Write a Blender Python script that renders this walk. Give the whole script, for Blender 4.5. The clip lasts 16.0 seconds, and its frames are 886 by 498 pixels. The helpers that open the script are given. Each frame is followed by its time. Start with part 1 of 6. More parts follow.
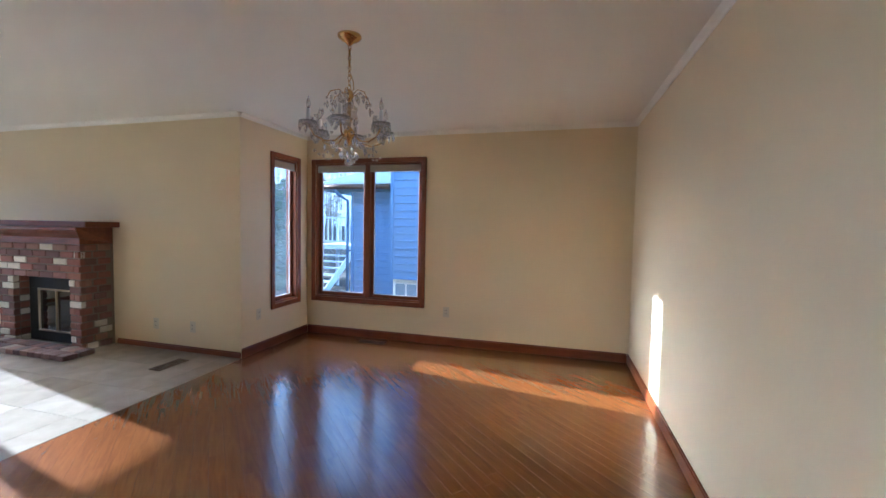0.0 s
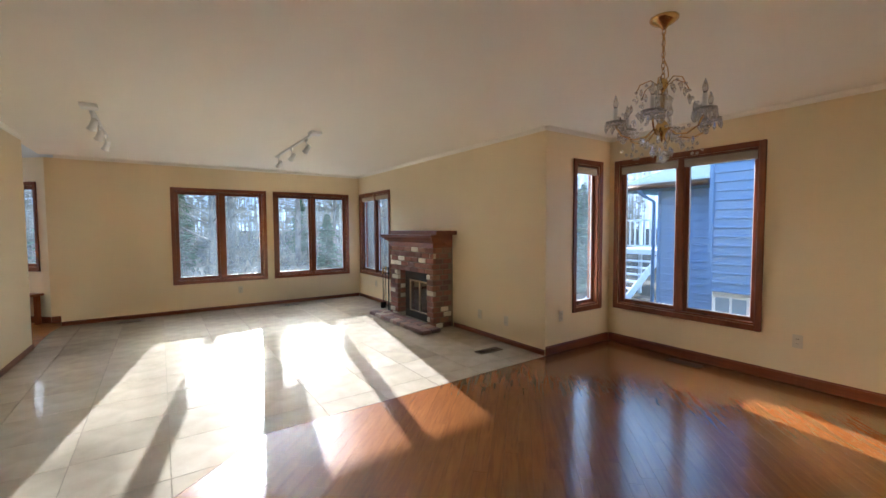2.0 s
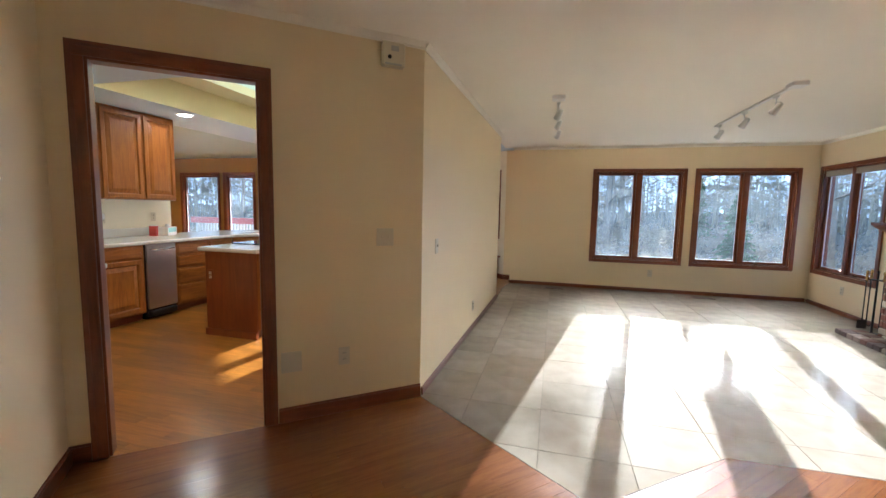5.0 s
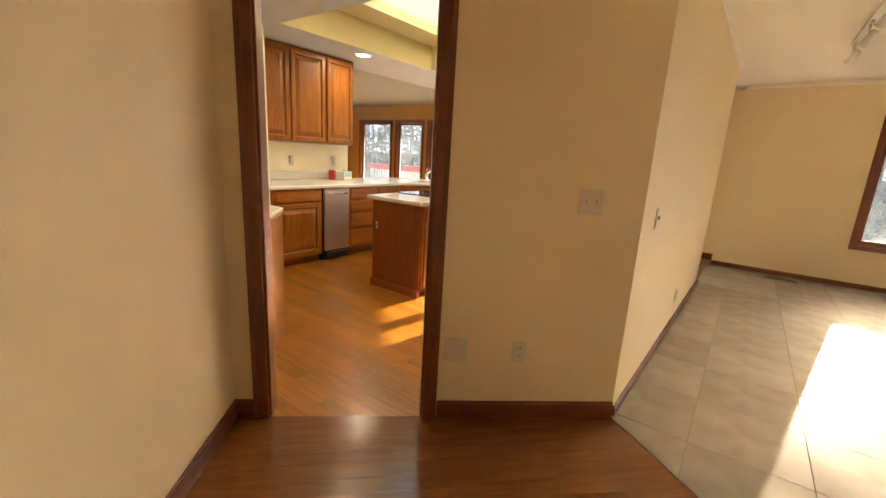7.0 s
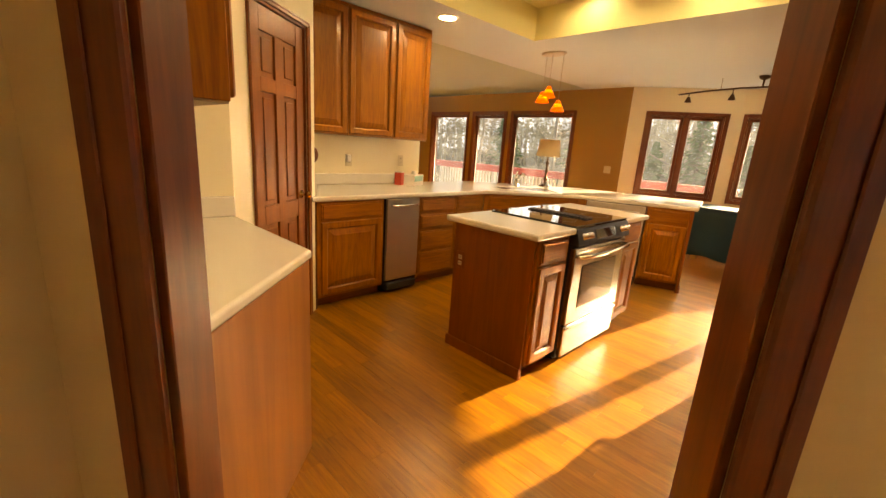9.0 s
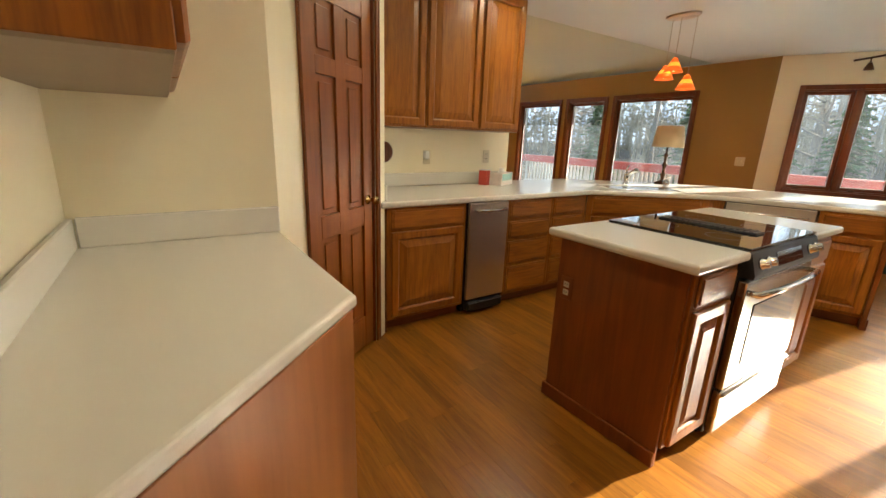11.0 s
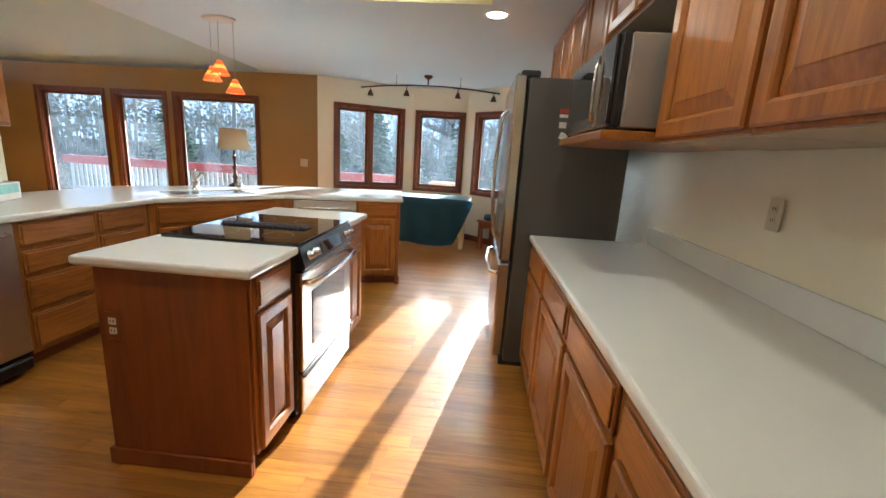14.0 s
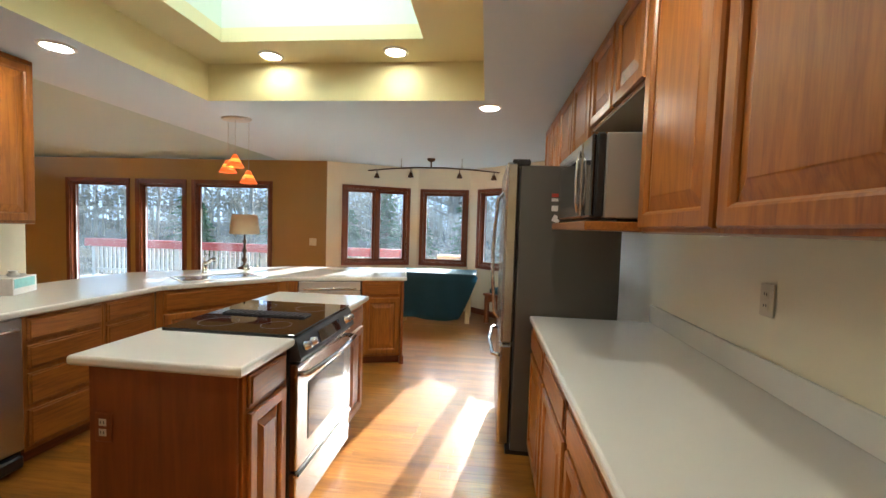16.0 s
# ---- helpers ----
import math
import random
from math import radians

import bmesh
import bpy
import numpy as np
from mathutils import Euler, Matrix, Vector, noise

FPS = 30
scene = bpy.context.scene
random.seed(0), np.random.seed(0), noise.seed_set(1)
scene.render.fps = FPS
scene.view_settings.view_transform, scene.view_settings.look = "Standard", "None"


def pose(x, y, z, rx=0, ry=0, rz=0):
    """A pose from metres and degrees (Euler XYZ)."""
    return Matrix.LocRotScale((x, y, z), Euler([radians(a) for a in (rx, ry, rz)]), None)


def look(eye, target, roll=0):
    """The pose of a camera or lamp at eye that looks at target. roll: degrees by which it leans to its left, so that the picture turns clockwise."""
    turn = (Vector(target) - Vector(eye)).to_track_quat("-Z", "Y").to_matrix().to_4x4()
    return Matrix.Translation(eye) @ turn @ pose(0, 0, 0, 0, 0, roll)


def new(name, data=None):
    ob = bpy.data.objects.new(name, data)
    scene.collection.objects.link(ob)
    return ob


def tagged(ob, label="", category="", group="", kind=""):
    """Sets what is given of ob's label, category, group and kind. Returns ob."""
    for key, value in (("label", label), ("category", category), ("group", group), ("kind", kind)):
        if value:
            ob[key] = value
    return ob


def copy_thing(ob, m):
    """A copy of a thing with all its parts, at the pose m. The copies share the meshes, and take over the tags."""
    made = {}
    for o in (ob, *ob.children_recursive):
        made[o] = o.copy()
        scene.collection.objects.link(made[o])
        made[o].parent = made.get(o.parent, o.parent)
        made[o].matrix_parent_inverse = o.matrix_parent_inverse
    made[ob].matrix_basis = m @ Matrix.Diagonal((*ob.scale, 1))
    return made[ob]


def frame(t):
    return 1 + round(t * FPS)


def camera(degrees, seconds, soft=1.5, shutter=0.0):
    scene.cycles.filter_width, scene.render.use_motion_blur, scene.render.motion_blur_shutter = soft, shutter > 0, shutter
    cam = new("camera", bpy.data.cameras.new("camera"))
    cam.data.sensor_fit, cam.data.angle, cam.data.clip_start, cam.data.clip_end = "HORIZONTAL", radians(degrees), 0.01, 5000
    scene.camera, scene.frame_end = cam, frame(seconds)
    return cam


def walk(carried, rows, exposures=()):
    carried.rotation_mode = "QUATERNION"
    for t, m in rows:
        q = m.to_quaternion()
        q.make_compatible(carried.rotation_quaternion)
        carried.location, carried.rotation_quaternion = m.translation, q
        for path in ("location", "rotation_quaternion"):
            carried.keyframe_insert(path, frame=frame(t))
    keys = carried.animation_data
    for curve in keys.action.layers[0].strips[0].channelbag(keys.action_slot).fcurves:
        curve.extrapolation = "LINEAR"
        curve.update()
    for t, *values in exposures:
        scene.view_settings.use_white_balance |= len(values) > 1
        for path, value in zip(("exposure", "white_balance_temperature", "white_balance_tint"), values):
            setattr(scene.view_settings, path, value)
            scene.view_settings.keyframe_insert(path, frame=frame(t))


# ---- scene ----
cam = camera(94.3, 16.0)
PATH = [
    (0, (1.447, 0.711, 1.361), (3.372, 1.244, 1.253), 1.1),
    (0.5, (1.518, 0.7, 1.338), (3.308, 1.586, 1.252), 1.0),
    (1, (1.511, 0.717, 1.357), (3.117, 1.905, 1.263), 0.2),
    (1.5, (1.497, 0.72, 1.372), (2.88, 2.162, 1.281), -0.1),
    (2, (1.462, 0.759, 1.372), (2.594, 2.404, 1.273), -0.3),
    (2.5, (1.403, 0.823, 1.356), (2.27, 2.623, 1.255), -0.2),
    (3, (1.344, 0.863, 1.361), (1.934, 2.77, 1.24), -0.3),
    (3.5, (1.255, 0.921, 1.358), (1.568, 2.892, 1.219), -0.3),
    (4, (1.132, 1.007, 1.346), (1.172, 3.001, 1.2), -0.3),
    (4.5, (1.044, 1.06, 1.347), (0.804, 3.038, 1.18), 0.2),
    (5, (1.013, 1.154, 1.358), (0.495, 3.075, 1.157), 1.1),
    (5.2, (1.008, 1.191, 1.357), (0.391, 3.081, 1.139), 1.5),
    (7.5, (0.27, 1.914, 1.33), (-0.925, 3.441, 0.84), 2.4),
    (8, (-0.007, 2.15, 1.325), (-1.23, 3.648, 0.815), 1.2),
    (8.5, (-0.303, 2.379, 1.363), (-1.588, 3.816, 0.83), 2.3),
    (9, (-0.594, 2.593, 1.347), (-1.959, 3.972, 0.861), 3.9),
    (11.5, (-1.119, 2.999, 1.32), (-2.738, 4.046, 0.787), 1.7),
    (12, (-1.117, 3.027, 1.328), (-2.496, 4.379, 0.808), 2.1),
    (12.5, (-1.087, 3.061, 1.335), (-2.162, 4.67, 0.828), 2.5),
    (13, (-1.047, 3.086, 1.334), (-1.784, 4.881, 0.846), 2.9),
    (13.5, (-0.999, 3.112, 1.345), (-1.411, 5.013, 0.877), 3.2),
    (14, (-0.965, 3.128, 1.352), (-1.104, 5.075, 0.918), 3.5),
    (14.5, (-0.932, 3.134, 1.364), (-0.887, 5.097, 0.987), 3.4),
    (15, (-0.915, 3.134, 1.379), (-0.808, 5.11, 1.089), 3.0),
    (15.5, (-0.898, 3.129, 1.429), (-0.874, 5.12, 1.242), 2.3),
    (16, (-0.897, 3.122, 1.444), (-1.105, 5.109, 1.338), 1.8),
]
walk(cam, [(t, look(eye, target, roll)) for t, eye, target, roll in PATH],
     exposures=[(0.0, 2.5, 4600, 8), (0.5, 2.5, 4800, 8), (1.5, 2.42, 5300, 8), (2.5, 2.5, 5700, 8), (3.0, 2.6, 7800, 11), (3.5, 2.65, 9800, 13), (4.0, 2.6, 7300, 11), (4.5, 2.6, 5600, 8), (5.0, 2.6, 5300, 8),
                (7.3, 2.95, 8800, 14), (8.0, 2.98, 13500, 17), (8.5, 2.88, 15000, 17), (9.0, 2.64, 14500, 18), (11.3, 2.34, 6200, 5), (12.0, 2.36, 5400, 4), (13.0, 2.54, 5350, 4), (15.0, 2.62, 5450, 3), (16.0, 2.54, 5600, 3)])

# ---- world and sun ----
SUN_AZ, SUN_EL = radians(10.6), radians(16.35)
world = bpy.data.worlds.new("sky")
scene.world = world
world.use_nodes = True
wn = world.node_tree
sky = wn.nodes.new("ShaderNodeTexSky")
sky.sky_type, sky.sun_disc, sky.sun_elevation, sky.sun_rotation = "NISHITA", False, SUN_EL, SUN_AZ
wn.links.new(sky.outputs[0], wn.nodes["Background"].inputs[0])
wn.nodes["Background"].inputs[1].default_value = 0.15
sun = new("sun", bpy.data.lights.new("sun", "SUN"))
sun.data.energy, sun.data.angle, sun.data.color = 5.0, radians(0.5), (1.0, 0.94, 0.85)
sun.matrix_world = look((math.sin(SUN_AZ) * 3.41, math.cos(SUN_AZ) * 3.41, 1.0), (0, 0, 0))


# ---- materials ----
def mat(name, color, rough=0.5, metal=0.0, spec=0.5, vary=0.06, scale=3.0, fine=60.0, bump=0.05, depth=0.002, coat=0.0):
    """Plain surface with blotches at one scale and grain at another."""
    m = bpy.data.materials.new(name)
    m.use_nodes = True
    t, b = m.node_tree, m.node_tree.nodes["Principled BSDF"]
    co = t.nodes.new("ShaderNodeTexCoord")
    n1, n2 = t.nodes.new("ShaderNodeTexNoise"), t.nodes.new("ShaderNodeTexNoise")
    n1.inputs["Scale"].default_value, n1.inputs["Detail"].default_value = scale, 4
    n2.inputs["Scale"].default_value, n2.inputs["Detail"].default_value = fine, 3
    for n in (n1, n2):
        t.links.new(co.outputs["Object"], n.inputs["Vector"])
    mix = t.nodes.new("ShaderNodeMixRGB")
    mix.inputs[1].default_value = (*[max(0, c * (1 - vary)) for c in color], 1)
    mix.inputs[2].default_value = (*[min(1, c * (1 + vary)) for c in color], 1)
    add = t.nodes.new("ShaderNodeMath")
    add.operation = "MULTIPLY_ADD"
    add.inputs[1].default_value, add.inputs[2].default_value = 0.5, 0.0
    t.links.new(n2.outputs[0], add.inputs[0])
    add2 = t.nodes.new("ShaderNodeMath")
    add2.operation = "MULTIPLY_ADD"
    add2.inputs[1].default_value = 0.7
    t.links.new(n1.outputs[0], add2.inputs[0])
    t.links.new(add.outputs[0], add2.inputs[2])
    t.links.new(add2.outputs[0], mix.inputs[0])
    t.links.new(mix.outputs[0], b.inputs["Base Color"])
    b.inputs["Roughness"].default_value, b.inputs["Metallic"].default_value = rough, metal
    b.inputs["Specular IOR Level"].default_value = spec
    b.inputs["Coat Weight"].default_value = coat
    if bump:
        bp = t.nodes.new("ShaderNodeBump")
        bp.inputs["Strength"].default_value, bp.inputs["Distance"].default_value = bump, depth
        t.links.new(n2.outputs[0], bp.inputs["Height"])
        t.links.new(bp.outputs[0], b.inputs["Normal"])
    return m


def wood(name, light, dark, axis="z", rough=0.35, coat=0.0, grain=1.0, per_piece=0.0, coat_rough=0.1, bump=0.08):
    """Oiled or varnished timber with its grain along one local axis."""
    m = bpy.data.materials.new(name)
    m.use_nodes = True
    t, b = m.node_tree, m.node_tree.nodes["Principled BSDF"]
    co, info = t.nodes.new("ShaderNodeTexCoord"), t.nodes.new("ShaderNodeObjectInfo")
    mp = t.nodes.new("ShaderNodeMapping")
    s = {"x": (1.2, 14, 14), "y": (14, 1.2, 14), "z": (14, 14, 1.2)}[axis]
    mp.inputs["Scale"].default_value = [c * grain for c in s]
    off = t.nodes.new("ShaderNodeVectorMath")
    off.operation = "SCALE"
    off.inputs[0].default_value = (37.0, 19.0, 23.0)
    geo = t.nodes.new("ShaderNodeNewGeometry")
    both, piece = t.nodes.new("ShaderNodeMath"), t.nodes.new("ShaderNodeMath")
    both.operation, piece.operation = "ADD", "FRACT"
    t.links.new(info.outputs["Random"], both.inputs[0])
    t.links.new(geo.outputs["Random Per Island"], both.inputs[1])
    t.links.new(both.outputs[0], piece.inputs[0])
    t.links.new(piece.outputs[0], off.inputs["Scale"])
    t.links.new(off.outputs[0], mp.inputs["Location"])
    t.links.new(co.outputs["Object"], mp.inputs["Vector"])
    n1, n2 = t.nodes.new("ShaderNodeTexNoise"), t.nodes.new("ShaderNodeTexNoise")
    n1.inputs["Scale"].default_value, n1.inputs["Detail"].default_value, n1.inputs["Distortion"].default_value = 1.0, 5, 1.2
    n2.inputs["Scale"].default_value, n2.inputs["Detail"].default_value = 6.0, 4
    t.links.new(mp.outputs[0], n1.inputs["Vector"])
    t.links.new(mp.outputs[0], n2.inputs["Vector"])
    ramp = t.nodes.new("ShaderNodeValToRGB")
    ramp.color_ramp.elements[0].position, ramp.color_ramp.elements[0].color = 0.32, (*dark, 1)
    ramp.color_ramp.elements[1].position, ramp.color_ramp.elements[1].color = 0.62, (*light, 1)
    mixv = t.nodes.new("ShaderNodeMath")
    mixv.operation = "MULTIPLY_ADD"
    mixv.inputs[1].default_value = 0.3
    t.links.new(n2.outputs[0], mixv.inputs[0])
    sc = t.nodes.new("ShaderNodeMath")
    sc.operation = "MULTIPLY"
    sc.inputs[1].default_value = 0.72
    t.links.new(n1.outputs[0], sc.inputs[0])
    t.links.new(sc.outputs[0], mixv.inputs[2])
    t.links.new(mixv.outputs[0], ramp.inputs[0])
    out = ramp.outputs[0]
    if per_piece:
        hsv = t.nodes.new("ShaderNodeHueSaturation")
        ma = t.nodes.new("ShaderNodeMapRange")
        ma.inputs["To Min"].default_value, ma.inputs["To Max"].default_value = 1 - per_piece, 1 + per_piece
        t.links.new(piece.outputs[0], ma.inputs["Value"])
        t.links.new(ma.outputs[0], hsv.inputs["Value"])
        t.links.new(out, hsv.inputs["Color"])
        out = hsv.outputs[0]
    t.links.new(out, b.inputs["Base Color"])
    rr = t.nodes.new("ShaderNodeMapRange")
    rr.inputs["To Min"].default_value, rr.inputs["To Max"].default_value = rough * 0.8, rough * 1.25
    t.links.new(n2.outputs[0], rr.inputs["Value"])
    t.links.new(rr.outputs[0], b.inputs["Roughness"])
    b.inputs["Coat Weight"].default_value, b.inputs["Coat Roughness"].default_value = coat, coat_rough
    bp = t.nodes.new("ShaderNodeBump")
    bp.inputs["Strength"].default_value, bp.inputs["Distance"].default_value = bump, 0.001
    t.links.new(n2.outputs[0], bp.inputs["Height"])
    t.links.new(bp.outputs[0], b.inputs["Normal"])
    return m


def glow(name, color, strength):
    m = bpy.data.materials.new(name)
    m.use_nodes = True
    b = m.node_tree.nodes["Principled BSDF"]
    b.inputs["Base Color"].default_value = (*color, 1)
    b.inputs["Emission Color"].default_value = (*color, 1)
    b.inputs["Emission Strength"].default_value = strength
    return m


def clear(name, color=(1, 1, 1), rough=0.0, ior=1.45):
    m = bpy.data.materials.new(name)
    m.use_nodes = True
    b = m.node_tree.nodes["Principled BSDF"]
    b.inputs["Base Color"].default_value = (*color, 1)
    b.inputs["Transmission Weight"].default_value, b.inputs["Roughness"].default_value = 1.0, rough
    b.inputs["IOR"].default_value = ior
    return m


def pieces(name, colors, rough=0.7, vary=0.15, bump=0.4, scale=30.0, depth=0.004):
    """One material for many pieces: each takes its own colour from the list."""
    m = mat(name, (0.5, 0.5, 0.5), rough, vary=vary, scale=8.0, fine=scale, bump=bump, depth=depth)
    t, b = m.node_tree, m.node_tree.nodes["Principled BSDF"]
    info, ramp = t.nodes.new("ShaderNodeObjectInfo"), t.nodes.new("ShaderNodeValToRGB")
    ramp.color_ramp.interpolation = "CONSTANT"
    els = ramp.color_ramp.elements
    while len(els) < len(colors):
        els.new(0.5)
    for i, c in enumerate(colors):
        els[i].position, els[i].color = i / len(colors), (*c, 1)
    t.links.new(info.outputs["Random"], ramp.inputs[0])
    old = b.inputs["Base Color"].links[0].from_socket
    mul = t.nodes.new("ShaderNodeMixRGB")
    mul.blend_type, mul.inputs[0].default_value = "MULTIPLY", 1.0
    dbl = t.nodes.new("ShaderNodeMixRGB")
    dbl.blend_type, dbl.inputs[0].default_value, dbl.inputs[2].default_value = "ADD", 1.0, (0.5, 0.5, 0.5, 1)
    t.links.new(old, dbl.inputs[1])
    t.links.new(ramp.outputs[0], mul.inputs[1])
    t.links.new(dbl.outputs[0], mul.inputs[2])
    t.links.new(mul.outputs[0], b.inputs["Base Color"])
    return m


WALL = mat("cream wall paint", (0.78, 0.645, 0.405), 0.42, spec=0.35, vary=0.02, scale=0.8, fine=220, bump=0.05, depth=0.001)
CEIL = mat("ceiling paint", (0.88, 0.83, 0.72), 0.8, vary=0.02, scale=0.7, fine=160, bump=0.08, depth=0.001)
KWALL = mat("pale cream kitchen paint", (0.83, 0.765, 0.585), 0.45, spec=0.35, vary=0.02, scale=0.8, fine=220, bump=0.05, depth=0.001)
KCEIL = mat("kitchen ceiling paint", (0.655, 0.735, 0.79), 0.8, vary=0.02, scale=0.7, fine=160, bump=0.08, depth=0.001)
TRAYP = mat("pale yellow paint", (0.78, 0.70, 0.40), 0.6, vary=0.02, scale=0.8, fine=200, bump=0.05, depth=0.001)
# White shaft; the green tint of the light inside is put into its colour.
SHAFT = mat("white paint with green sky tint", (0.74, 0.80, 0.66), 0.7, vary=0.02, scale=0.8, fine=200, bump=0.05, depth=0.001)
GOLD = mat("ochre wall paint", (0.35, 0.205, 0.060), 0.5, vary=0.04, scale=0.9, fine=200, bump=0.05, depth=0.001)
FAMC = mat("grey white ceiling paint", (0.50, 0.60, 0.585), 0.8, vary=0.02, scale=0.8, fine=160, bump=0.08, depth=0.001)
TRIM = wood("dark stained trim", (0.205, 0.050, 0.011), (0.11, 0.024, 0.006), "z", 0.32, coat=0.25, grain=2.0, coat_rough=0.2)
TRIMX = wood("dark stained trim along", (0.205, 0.050, 0.011), (0.11, 0.024, 0.006), "x", 0.32, coat=0.25, grain=2.0, coat_rough=0.2)
OAK = wood("stained oak upright", (0.365, 0.124, 0.014), (0.205, 0.060, 0.007), "z", 0.33, coat=0.12, grain=2.4, per_piece=0.08, coat_rough=0.2)
OAKX = wood("stained oak along", (0.36, 0.120, 0.014), (0.195, 0.057, 0.007), "x", 0.33, coat=0.12, grain=2.4, per_piece=0.08, coat_rough=0.2)
CHERRY = wood("cherry stained veneer", (0.25, 0.068, 0.012), (0.165, 0.040, 0.008), "z", 0.34, coat=0.15, grain=0.9, coat_rough=0.2)
DOORW = wood("stained door timber", (0.27, 0.078, 0.011), (0.18, 0.047, 0.007), "z", 0.32, coat=0.2, grain=1.4, coat_rough=0.2)
# Lightened to stand for sun thrown onto the end panel by the floor.
ENDP = wood("cherry veneer lightened by sun glow", (0.40, 0.15, 0.045), (0.27, 0.09, 0.024), "z", 0.3, coat=0.2, grain=0.6, coat_rough=0.2)
PLANK = wood("dining floor oak", (0.21, 0.072, 0.016), (0.145, 0.047, 0.011), "x", 0.2, coat=0.3, grain=2.2, per_piece=0.06, coat_rough=0.16, bump=0.0)
KPLANK = wood("kitchen floor oak", (0.37, 0.146, 0.017), (0.205, 0.073, 0.009), "x", 0.3, coat=0.15, grain=2.2, per_piece=0.22, coat_rough=0.2, bump=0.0)
GAP = mat("dark joint", (0.15, 0.06, 0.02), 0.8, bump=0)
TILE = pieces("travertine tile", [(0.325, 0.28, 0.222), (0.285, 0.245, 0.193), (0.34, 0.295, 0.236), (0.305, 0.262, 0.207)], 0.11, vary=0.6, bump=0.0, scale=6)
TILE.node_tree.nodes["Principled BSDF"].inputs["Specular IOR Level"].default_value = 0.045
GROUT = mat("beige grout", (0.23, 0.19, 0.145), 0.9, fine=120, bump=0.2)
BRICK = pieces("reclaimed brick", [(0.24, 0.095, 0.065), (0.19, 0.08, 0.06), (0.29, 0.15, 0.105), (0.15, 0.075, 0.06), (0.23, 0.10, 0.07), (0.64, 0.57, 0.46),
                                   (0.27, 0.12, 0.08), (0.20, 0.10, 0.08), (0.62, 0.55, 0.44), (0.17, 0.085, 0.07), (0.66, 0.58, 0.46), (0.25, 0.11, 0.075)], 0.85, vary=0.4)
HBRICK = pieces("dark hearth brick", [(0.20, 0.10, 0.075), (0.15, 0.08, 0.065), (0.24, 0.13, 0.095), (0.12, 0.075, 0.065), (0.18, 0.10, 0.08), (0.30, 0.22, 0.17)], 0.85, vary=0.4)
MORTAR = mat("brown mortar", (0.20, 0.15, 0.115), 0.95, fine=90, bump=0.5)
COUNTER = mat("white solid worktop", (0.74, 0.71, 0.65), 0.2, vary=0.02, scale=2, fine=300, bump=0, coat=0.2)
STEEL = mat("brushed steel", (0.52, 0.49, 0.45), 0.22, metal=1.0, vary=0.05, scale=1.5, fine=120, bump=0.03, depth=0.0005)
COMPS = mat("brushed steel sheet", (0.56, 0.53, 0.49), 0.32, metal=1.0, vary=0.08, scale=1.5, fine=120, bump=0.03, depth=0.0005)
PANELS = mat("satin steel panel", (0.66, 0.62, 0.57), 0.46, metal=1.0, vary=0.06, scale=1.5, fine=120, bump=0.03, depth=0.0005)
CHROME = mat("chrome", (0.75, 0.74, 0.72), 0.12, metal=1.0, vary=0.02, bump=0)
FRIDGE = mat("grey painted steel", (0.11, 0.10, 0.088), 0.42, metal=0.35, vary=0.05, scale=2, fine=350, bump=0.1, depth=0.0006)
MWCASE = mat("grey enamelled steel", (0.30, 0.27, 0.24), 0.35, metal=0.4, vary=0.05, bump=0)
BLACK = mat("black plastic", (0.012, 0.012, 0.013), 0.35, vary=0.1, bump=0)
BGLASS = mat("black glass", (0.008, 0.008, 0.010), 0.04, vary=0.05, bump=0, coat=1.0)
IRON = mat("black iron", (0.02, 0.02, 0.02), 0.5, metal=0.5, vary=0.2, bump=0.1)
BRASS = mat("polished brass", (0.62, 0.42, 0.17), 0.2, metal=1.0, vary=0.05, bump=0)
BRONZE = mat("dark bronze", (0.10, 0.055, 0.03), 0.4, metal=0.8, vary=0.1, bump=0)
PLATE = mat("ivory plastic", (0.64, 0.57, 0.42), 0.4, vary=0.02, bump=0)
WHITEP = mat("white plastic", (0.78, 0.77, 0.74), 0.45, vary=0.02, bump=0)
# Near-black that stands for the shade inside slots and ducts.
DARKH = mat("slot shade", (0.015, 0.013, 0.012), 0.7, bump=0)
BLIND = mat("beige blind fabric", (0.50, 0.43, 0.33), 0.8, vary=0.05, fine=200, bump=0.2)
TEAL = mat("teal cloth", (0.026, 0.085, 0.118), 0.85, vary=0.15, scale=5, fine=250, bump=0.3)
LINEN = mat("tan linen shade", (0.46, 0.34, 0.20), 0.85, vary=0.06, fine=260, bump=0.3)
UNDER = mat("unfinished cabinet bottom", (0.36, 0.28, 0.20), 0.7, vary=0.08, scale=4)
TARN = mat("tarnished brass", (0.50, 0.40, 0.26), 0.35, metal=0.9, vary=0.1, bump=0)
PALEW = wood("pale pine", (0.66, 0.52, 0.28), (0.52, 0.38, 0.19), "z", 0.5)
RED = mat("faded red paint", (0.36, 0.06, 0.055), 0.6, vary=0.12, bump=0.1)
GREYW = mat("weathered grey timber", (0.42, 0.41, 0.38), 0.85, vary=0.18, scale=6, fine=60, bump=0.3)
ORANGE = mat("orange timber", (0.55, 0.28, 0.11), 0.7, vary=0.1)
BLUE = mat("blue lap siding", (0.16, 0.265, 0.47), 0.6, vary=0.06, scale=3, fine=40, bump=0.1)
# Pale sky reflection of the basement panes is put into the base colour.
PANEX = mat("glass with reflection colour", (0.24, 0.30, 0.37), 0.08, vary=0.2, scale=4, bump=0)
WHITEX = mat("white exterior paint", (0.72, 0.74, 0.76), 0.6, vary=0.05, bump=0.05)
